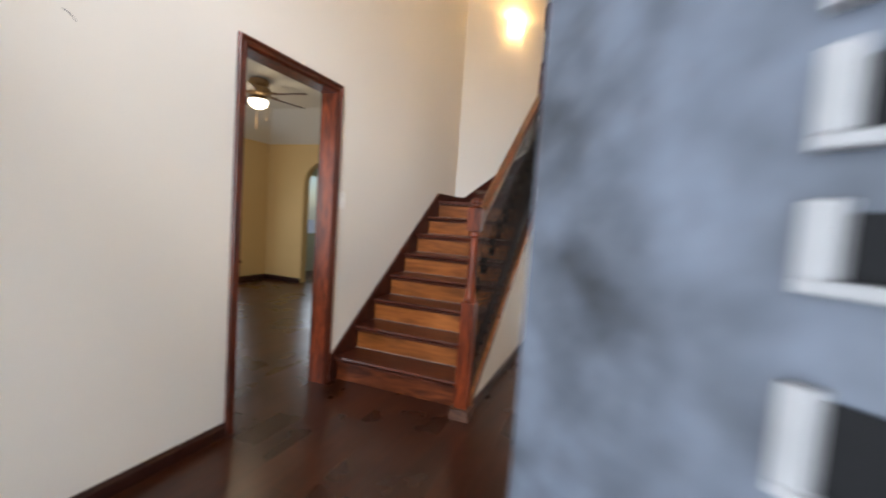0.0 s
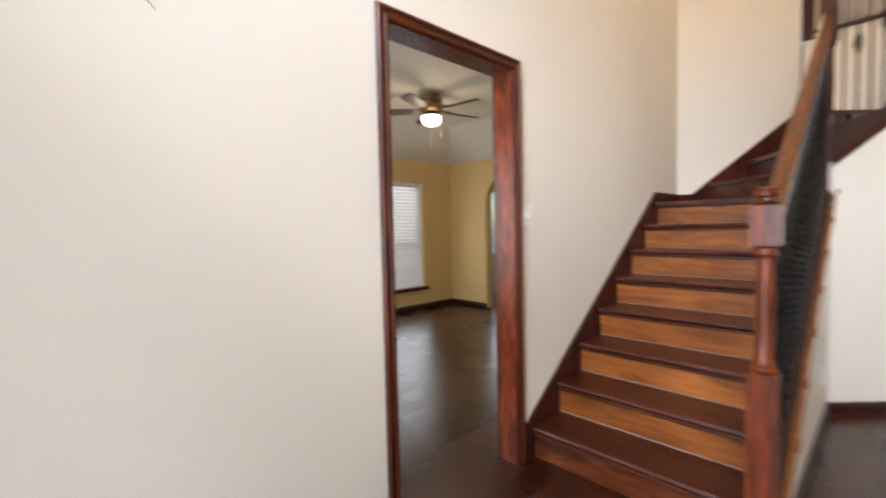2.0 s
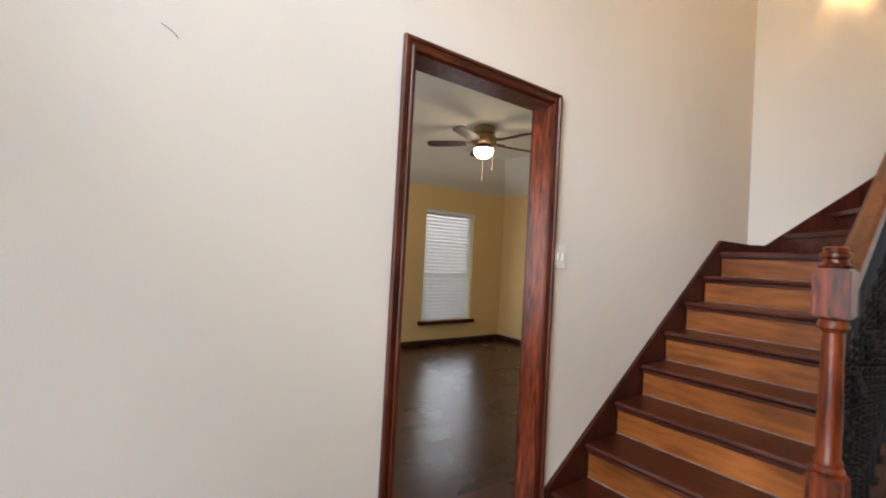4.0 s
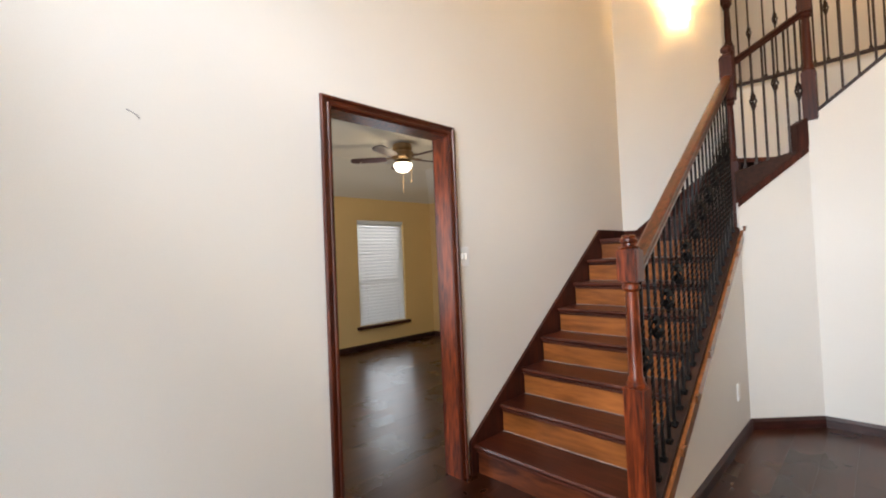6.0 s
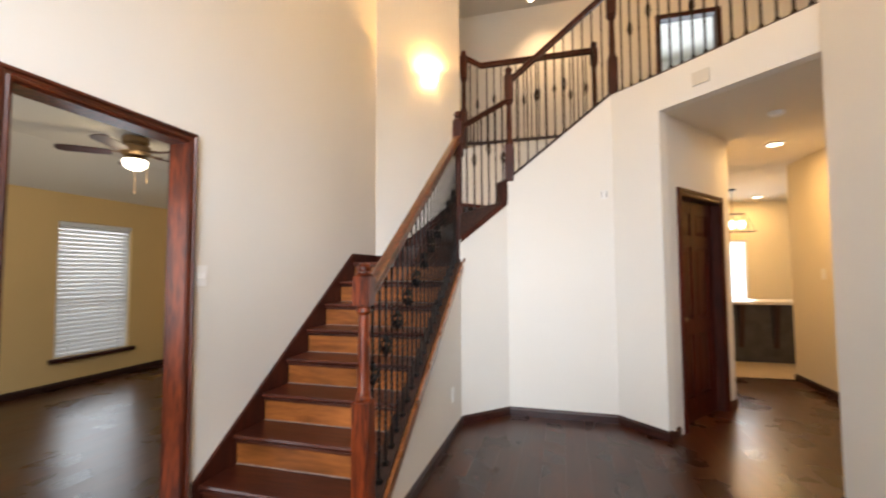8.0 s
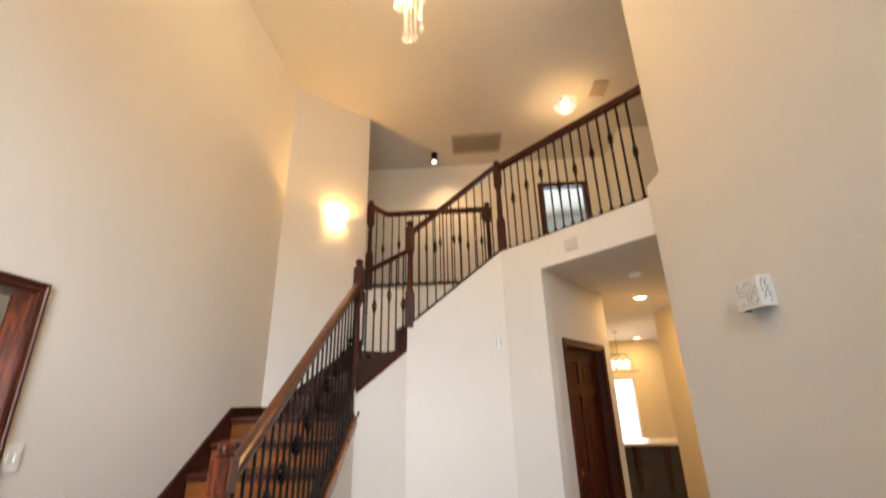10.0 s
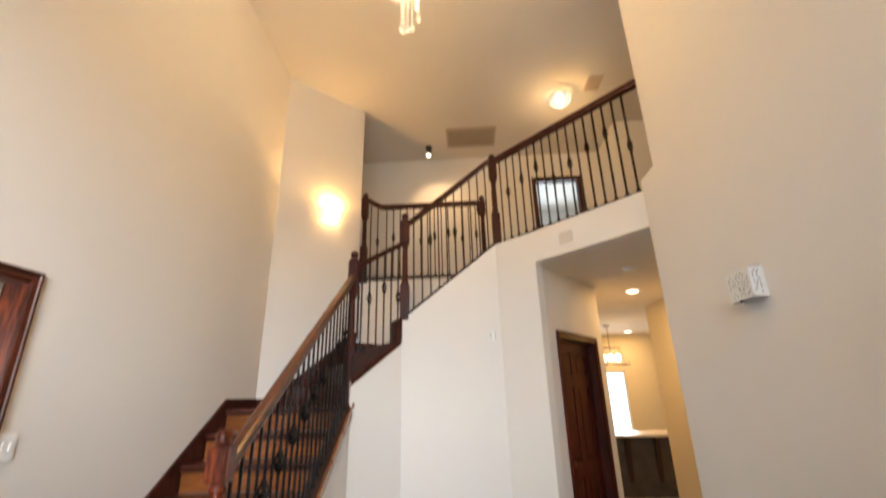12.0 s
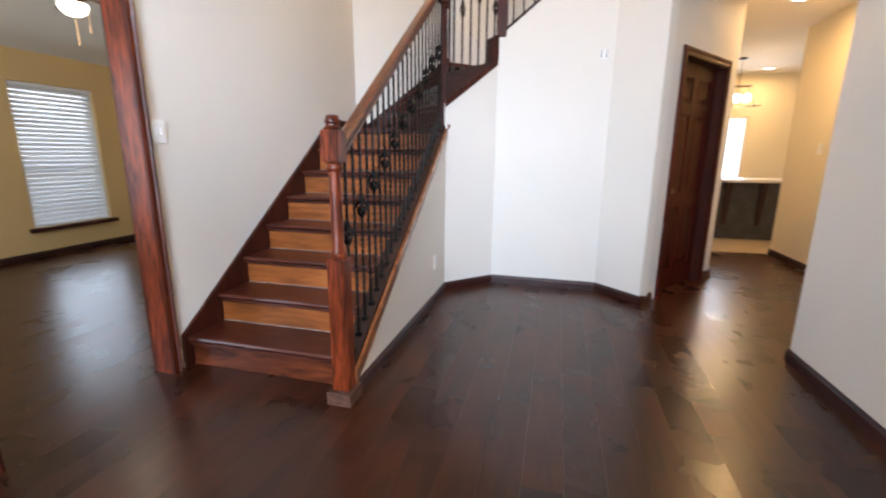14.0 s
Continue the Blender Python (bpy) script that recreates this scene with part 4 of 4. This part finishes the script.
for rad, turn_, length in strands:
    a = 2 * math.pi * turn_ + 0.4
    px, py = rad * math.cos(a), rad * math.sin(a)
    bm = bmesh.new()
    lathe(bm, [(0.0004, -0.04 - length), (0.0004, -0.04)], (px, py, 0), seg=4)
    zz = 0.06
    while zz < length:
        bmesh.ops.create_icosphere(bm, subdivisions=1, radius=0.012, matrix=Matrix.Translation((px, py, -0.04 - zz)))
        zz += 0.050
    bmesh.ops.create_icosphere(bm, subdivisions=2, radius=0.021, matrix=Matrix.Translation((px, py, -0.05 - length)))
    part("crystal_strand", bm, CRYSTAL, chand)
for i in range(8):
    a = 2 * math.pi * i / 8
    bm = bmesh.new()
    lathe(bm, [(0.010, -0.30), (0.024, -0.28), (0.026, -0.09), (0.012, -0.046)], (0.15 * math.cos(a), 0.15 * math.sin(a), 0), seg=10)
    part("bulb", bm, GLOWC, chand, "glowing bulb", smooth=True)

# ---- crystal flush lamp on the hall ceiling ----
lampc = thing("ceiling_lamp", "small lit crystal flush lamp on the upper ceiling", "ceiling lamp", at=pose(3.64, 6.22, CEILZ))
bm = bmesh.new()
lathe(bm, [(0.10, -0.03), (0.12, -0.02), (0.12, 0)], seg=24)
part("canopy", bm, CHROME, lampc, smooth=True)
bm = bmesh.new()
for j, (rr, zz, cnt) in enumerate(((0.14, -0.06, 16), (0.13, -0.10, 15), (0.10, -0.14, 12), (0.06, -0.17, 8), (0.015, -0.185, 2))):
    for i in range(cnt):
        a = 2 * math.pi * i / cnt + j
        bmesh.ops.create_icosphere(bm, subdivisions=1, radius=0.024, matrix=Matrix.Translation((rr * math.cos(a), rr * math.sin(a), zz)))
part("crystal_shade", bm, CRYSTAL, lampc)
bm = bmesh.new()
lathe(bm, [(0.02, -0.11), (0.05, -0.09), (0.05, -0.05), (0.03, -0.03)], seg=12)
part("bulb", bm, GLOW, lampc, "glowing bulb", smooth=True)


# ---- wall sconces: bent perforated plates ----
def sconce(label, m, lit):
    """Local: x along the wall, y out of it, z up. A box of pierced white metal, open above and below."""
    ob = thing("wall_sconce", label, "wall lamp", "wall sconces", at=m)
    w, d, h = 0.094, 0.064, 0.145
    plates = (("front_plate", [(-w, d, 0), (w, d, 0)], 13), ("side_plate", [(-w, 0, 0), (-w, d, 0)], 7), ("side_plate", [(w, d, 0), (w, 0, 0)], 7))
    rnd = random.Random(5)
    for nm, (p, q), cols in plates:
        p, q = Vector(p), Vector(q)
        dv = (q - p)
        nv = Vector((-dv.y, dv.x, 0)).normalized() * 0.003
        bm = bmesh.new()
        rows = 11
        for i in range(cols):
            for j in range(rows):
                a, b = i / cols, (i + 1) / cols
                c, e = h * j / rows, h * (j + 1) / rows
                if 0 < j < rows - 1 and 0 < i < cols - 1 and (i + j + (j // 4)) % 2 and (i % 4 != 3 or j % 4 != 2) and rnd.random() < 0.84:
                    cells = ((a, a + (b - a) * 0.14, c, e), (b - (b - a) * 0.14, b, c, e), (a + (b - a) * 0.14, b - (b - a) * 0.14, c, c + (e - c) * 0.14))
                else:
                    cells = ((a, b, c, e),)
                for s0, s1, u0, u1 in cells:
                    lo = [p + dv * s0, p + dv * s1, p + dv * s1 + nv, p + dv * s0 + nv]
                    prism(bm, [v + Vector((0, 0, u0)) for v in lo], [v + Vector((0, 0, u1)) for v in lo])
        bmesh.ops.remove_doubles(bm, verts=bm.verts, dist=0.0001)
        part(nm, bm, GLAREMETAL if lit else METALW, ob)
    bm = bmesh.new()
    box(bm, -w + 0.01, 0.001, 0.02, w - 0.01, 0.012, h - 0.02)
    part("back_plate", bm, METALW, ob)
    bm = bmesh.new()
    lathe(bm, [(0.010, 0.03), (0.018, 0.05), (0.019, 0.09), (0.012, 0.12)], (0, 0.036, 0), seg=12)
    if not lit:
        # dark sheets added as the shade inside, visible through the holes
        for c in ((-w + 0.004, d - 0.006, w - 0.004, d - 0.004), (-w + 0.006, 0.012, -w + 0.008, d - 0.007), (w - 0.008, 0.012, w - 0.006, d - 0.007)):
            dm = bmesh.new()
            box(dm, c[0], c[1], 0.004, c[2], c[3], h - 0.004)
            part("shade_sheet", dm, DARKV, ob, "dark sheet for the shade behind the pierced plate")
    if lit:
        # glowing panel added inside the front plate to give the bulb's glare
        dm = bmesh.new()
        box(dm, -w + 0.008, d - 0.012, 0.012, w - 0.008, d - 0.006, h - 0.012)
        part("glare_panel", dm, GLOWH, ob, "glowing warm panel added behind the pierced plate for glare")
    part("bulb", bm, GLOWH if lit else METALW, ob, "glowing bulb" if lit else "unlit frosted bulb", smooth=True)
    return ob


sconce("unlit white pierced-metal wall sconce on the cream wall", Matrix(((0, -1, 0, RWX), (1, 0, 0, 3.205), (0, 0, 1, 1.965), (0, 0, 0, 1))), False)
sx = 0.485
sconce("lit white pierced-metal wall sconce behind the stair", Matrix(((0.7071, 0.7071, 0, sx), (0.7071, -0.7071, 0, 5.555 + sx), (0, 0, 1, 3.755), (0, 0, 0, 1))), True)


# ---- small wall fittings ----
def plate(name, label, category, m, w, h, toggles, mat=WHITE):
    ob = thing(name, label, category, at=m)
    bm = bmesh.new()
    box(bm, -w / 2, 0.0005, -h / 2, w / 2, 0.008, h / 2)
    part("cover_plate", bm, mat, ob, bevel=0.002)
    for x, z, a, b, out in toggles:
        bm = bmesh.new()
        box(bm, x - a, 0.0075, z - b, x + a, 0.008 + out, z + b)
        part("rocker" if out > 0.002 else "socket_face", bm, mat, ob, bevel=0.001)
    return ob


X_LEFT = lambda y, z: Matrix(((0, 1, 0, 0), (1, 0, 0, y), (0, 0, 1, z), (0, 0, 0, 1)))
plate("light_switch", "white double light switch beside the cased opening", "switch", X_LEFT(3.114, 1.379), 0.088, 0.122, ((-0.018, 0, 0.008, 0.018, 0.006), (0.018, 0, 0.008, 0.018, 0.006)))
plate("wall_outlet", "white wall outlet on the stair side wall", "outlet", Matrix(((0, 1, 0, 1.13), (1, 0, 0, 4.64), (0, 0, 1, 0.36), (0, 0, 0, 1))), 0.07, 0.115, ((0, 0.026, 0.015, 0.014, 0.0015), (0, -0.026, 0.015, 0.014, 0.0015)))
FRONT = lambda x, y, z: Matrix(((1, 0, 0, x), (0, -1, 0, y), (0, 0, 1, z), (0, 0, 0, 1)))
plate("alarm_keypad", "small white wall box under the balcony", "keypad", FRONT(2.433, 5.365, 2.117), 0.064, 0.082, ((0, -0.004, 0.012, 0.028, 0.006),))
keypad = bpy.data.objects["alarm_keypad"]
# grey strips added to draw the dark outline at both sides
for sx in (-0.024, 0.018):
    bm = bmesh.new()
    box(bm, sx, 0.0075, -0.03, sx + 0.006, 0.016, 0.034)
    part("side_outline", bm, FRAMEW, keypad, "grey outline strip")
c45 = 0.7071
chime = Matrix(((c45, -c45, 0, 3.12), (-c45, -c45, 0, K[1] - (3.12 - K[0])), (0, 0, 1, 2.90), (0, 0, 0, 1)))
plate("door_chime", "cream plastic door chime box on the balcony edge", "door chime", chime, 0.15, 0.125, ((0, 0, 0.065, 0.052, 0.02),), CREAM)
plate("corridor_switch", "white light switch on the beige corridor wall", "switch", Matrix(((0, -1, 0, 4.88), (1, 0, 0, 6.9), (0, 0, 1, 1.35), (0, 0, 0, 1))), 0.075, 0.12, ((0, 0, 0.010, 0.02, 0.005),))

# nail and hanging wire on the left wall
nail = thing("picture_nail", "small bent grey nail in the cream wall", "nail", at=X_LEFT(1.381, 1.943))
bm = bmesh.new()
sweep(bm, [(-0.022, 0.004, 0.013), (-0.008, 0.012, 0.004), (0.008, 0.008, -0.003), (0.02, 0.004, -0.015)], [(-0.0012, -0.0012), (0.0012, -0.0012), (0.0012, 0.0012), (-0.0012, 0.0012)])
part("nail_shank", bm, FRAMEW, nail)


# ---- ceiling vents ----
def vent(label, m, w, h, slats, mat):
    ob = thing("ceiling_vent", label, "vent", at=m)
    # dark sheet painted as the shade between the slats
    bm = bmesh.new()
    box(bm, -w / 2 + 0.01, -h / 2 + 0.01, -0.004, w / 2 - 0.01, h / 2 - 0.01, -0.001)
    part("backing", bm, DARKV, ob)
    for c in ((-w / 2, -h / 2, w / 2, -h / 2 + 0.03), (-w / 2, h / 2 - 0.03, w / 2, h / 2), (-w / 2, -h / 2 + 0.03, -w / 2 + 0.03, h / 2 - 0.03), (w / 2 - 0.03, -h / 2 + 0.03, w / 2, h / 2 - 0.03)):
        bm = bmesh.new()
        box(bm, c[0], c[1], -0.016, c[2], c[3], -0.0005)
        part("frame", bm, mat, ob)
    for i in range(slats):
        y = -h / 2 + 0.03 + (h - 0.06) * (i + 0.5) / slats
        bm = bmesh.new()
        box(bm, -w / 2 + 0.03, -0.4 * h / slats, -0.002, w / 2 - 0.03, 0.4 * h / slats, 0.001, pose(0, y, -0.009, 8))
        part("slat", bm, mat, ob)
    return ob


vent("tan slatted return air grille on the ceiling", pose(2.38, 7.15, CEILZ), 0.80, 0.55, 5, GRILLE)
vent("small tan air register on the ceiling", pose(4.06, 6.0, CEILZ, 0, 0, 0), 0.20, 0.30, 5, GRILLE)

# ---- small ceiling spotlight ----
spot = thing("ceiling_spotlight", "small black adjustable ceiling spotlight, lit", "spotlight", at=pose(1.66, 7.40, CEILZ))
bm = bmesh.new()
lathe(bm, [(0.055, -0.02), (0.06, -0.015), (0.06, 0)], seg=18)
part("mount", bm, IRON, spot, smooth=True)
bm = bmesh.new()
lathe(bm, [(0.008, -0.07), (0.008, -0.018)], seg=8)
part("stem", bm, IRON, spot)
bm = bmesh.new()
lathe(bm, [(0.045, -0.06), (0.045, 0.05), (0.03, 0.065)], seg=16, m=pose(0, 0, -0.115, -25))
part("lamp_head", bm, IRON, spot, smooth=True)
bm = bmesh.new()
lathe(bm, [(0.036, -0.066), (0.038, -0.061)], seg=16, m=pose(0, 0, -0.115, -25))
part("lens", bm, GLOW, spot, "glowing lens")


# ---- recessed lights and pendant ----
def recessed(x, y):
    ob = thing("recessed_light", "round recessed downlight, lit", "downlight", "recessed lights", at=pose(x, y, SOFZ))
    bm = bmesh.new()
    lathe(bm, [(0.07, -0.008), (0.095, -0.006), (0.10, -0.0005)], seg=24)
    part("trim_ring", bm, WHITE, ob, smooth=True)
    bm = bmesh.new()
    lathe(bm, [(0.068, -0.011), (0.068, -0.0085)], seg=24)
    part("lens", bm, GLOW, ob, "glowing lens")


recessed(4.28, 6.45)
recessed(5.55, 10.3)
alarm = thing("smoke_detector", "round white smoke detector on the corridor ceiling", "smoke detector", at=pose(3.85, 5.35, SOFZ))
bm = bmesh.new()
lathe(bm, [(0.03, -0.034), (0.05, -0.030), (0.058, -0.014), (0.065, -0.012), (0.065, -0.0005)], seg=24)
part("detector_body", bm, WHITE, alarm, smooth=True)
pend = thing("pendant_lamp", "dark metal open-frame pendant with lit glass cups", "pendant lamp", at=pose(4.80, 9.3, SOFZ))
bm = bmesh.new()
lathe(bm, [(0.06, -0.02), (0.06, -0.0005)], seg=18)
part("canopy", bm, BRONZE, pend)
bm = bmesh.new()
lathe(bm, [(0.005, -0.40), (0.005, -0.02)], seg=8)
part("rod", bm, BRONZE, pend)
for sx_, sy_ in ((-1, -1), (1, -1), (1, 1), (-1, 1)):
    bm = bmesh.new()
    sweep(bm, [(sx_ * 0.16, sy_ * 0.06, -0.42), (sx_ * 0.30, sy_ * 0.10, -0.72)], [(-0.005, -0.005), (0.005, -0.005), (0.005, 0.005), (-0.005, 0.005)])
    part("frame_bar", bm, BRONZE, pend)
for c in ((-0.165, -0.065, 0.165, -0.055), (-0.165, 0.055, 0.165, 0.065), (-0.165, -0.055, -0.155, 0.055), (0.155, -0.055, 0.165, 0.055)):
    bm = bmesh.new()
    box(bm, c[0], c[1], -0.425, c[2], c[3], -0.413)
    part("frame_bar", bm, BRONZE, pend)
for c in ((-0.305, -0.105, 0.305, -0.095), (-0.305, 0.095, 0.305, 0.105), (-0.305, -0.095, -0.295, 0.095), (0.295, -0.095, 0.305, 0.095)):
    bm = bmesh.new()
    box(bm, c[0], c[1], -0.727, c[2], c[3], -0.715)
    part("frame_bar", bm, BRONZE, pend)
for dx in (-0.13, 0.0, 0.13):
    bm = bmesh.new()
    lathe(bm, [(0.03, -0.66), (0.05, -0.62), (0.05, -0.56), (0.02, -0.53)], (dx, 0, 0), seg=14)
    part("glass_cup", bm, GLOW, pend, "glowing glass cup", smooth=True)
bm = bmesh.new()
box(bm, -0.16, -0.004, -0.535, 0.16, 0.004, -0.525)
box(bm, -0.004, -0.004, -0.53, 0.004, 0.004, -0.40)
part("lamp_arm", bm, BRONZE, pend)

# ---- bar in the dining room ----
bar = thing("bar_counter", "dark slate-clad bar with a pale stone top", "counter")
bm = bmesh.new()
box(bm, 4.0, 8.72, 0, 6.6, 9.3, 0.88)
part("bar_body", bm, SLATE, bar)
bm = bmesh.new()
box(bm, 3.9, 8.60, 0.881, 6.7, 9.4, 0.92)
part("bar_top", bm, STONE, bar, "pale stone counter top", bevel=0.006)
for x in (4.66, 5.12):
    bm = bmesh.new()
    prism(bm, [(x - 0.035, 8.72, 0.22), (x - 0.035, 8.72, 0.875), (x - 0.035, 8.61, 0.875), (x - 0.035, 8.64, 0.70)], [(x + 0.035, 8.72, 0.22), (x + 0.035, 8.72, 0.875), (x + 0.035, 8.61, 0.875), (x + 0.035, 8.64, 0.70)])
    part("corbel", bm, DARKM, bar, "dark wooden corbel")
w2 = thing("window_2", "bright white-framed dining room window", "window", kind="structure")
for c in ((4.75, 0.72, 5.56, 0.76), (4.75, 1.96, 5.56, 2.0), (4.75, 0.76, 4.79, 1.96), (5.52, 0.76, 5.56, 1.96)):
    bm = bmesh.new()
    box(bm, c[0], 10.88, c[1], c[2], 10.93, c[3])
    part("window_frame", bm, WHITE, w2)
# tiled dining floor
bm = bmesh.new()
box(bm, 3.75, 7.64, -0.011, 7.3, 10.84, 0.002)
solid("floor_dining", bm, TILE, "beige tiled dining room floor", "floor")

# ---- upstairs doorway ----
ud = thing("door_4", "dark-cased open doorway into a bright upstairs room", "door frame", kind="structure")
m_ud = Matrix(((1, 0, 0, 3.488), (0, -1, 0, 7.82), (0, 0, 1, UPZ), (0, 0, 0, 1)))
casing(ud, m_ud, 0.714, 2.072, DARKW)
lining(ud, m_ud, 0.714, 2.072, 0.122, DARKW)
w3 = thing("window_3", "bright upstairs window with a white frame", "window", kind="structure")
for c in ((3.58, 3.7, 5.18, 3.75), (3.58, 5.0, 5.18, 5.05), (3.58, 3.75, 3.63, 5.0), (5.13, 3.75, 5.18, 5.0), (4.36, 3.75, 4.40, 5.0)):
    bm = bmesh.new()
    box(bm, c[0], 10.41, c[1], c[2], 10.46, c[3])
    part("window_frame", bm, WHITE, w3)

# ---- floor planks, laid along the corridor line ----
PW, PL, ANG = 0.165, 1.25, 0.0
bm = bmesh.new()
e = 0.0003
prism(bm, [(-PW / 2, -PL / 2, -0.011), (PW / 2, -PL / 2, -0.011), (PW / 2, PL / 2, -0.011), (-PW / 2, PL / 2, -0.011)], [(-PW / 2 + e, -PL / 2 + e, 0), (PW / 2 - e, -PL / 2 + e, 0), (PW / 2 - e, PL / 2 - e, 0), (-PW / 2 + e, PL / 2 - e, 0)])
box_me = finish(bm, FLOOR, 0, False, "plank")
prnd = random.Random(3)
near, far = [], []
x = -3.9 + PW / 2
while x < 4.95:
    lo_y, hi_y = (0.82, 8.28) if x < -0.06 else (0.0, 7.62)
    y = lo_y - prnd.random() * PL
    while y < hi_y:
        p, q = max(y, lo_y), min(y + PL, hi_y)
        c = (p + q) / 2
        if q - p > 0.03 and (x < 3.7 or c > 3.7):
            (near if (0.0 < x < 3.75 and c < 5.8) or (-2.6 < x < 0 and 2.0 < c < 6.4) else far).append((x, c, q - p))
        y += PL
    x += PW
for x, y, ln in near[:300]:
    share("plank", box_me, floor, pose(x, y, prnd.random() * 0.0002) @ Matrix.Diagonal((1, ln / PL, 1, 1)))
bm = bmesh.new()
for x, y, ln in far + near[300:]:
    lo = [(x - PW / 2, y - ln / 2, -0.011), (x + PW / 2, y - ln / 2, -0.011), (x + PW / 2, y + ln / 2, -0.011), (x - PW / 2, y + ln / 2, -0.011)]
    hi_ = [(x - PW / 2 + e, y - ln / 2 + e, 0), (x + PW / 2 - e, y - ln / 2 + e, 0), (x + PW / 2 - e, y + ln / 2 - e, 0), (x - PW / 2 + e, y + ln / 2 - e, 0)]
    prism(bm, lo, hi_)
rest = part("planks_beyond", bm, FLOOR, floor)
tagged(rest, kind="stuff")
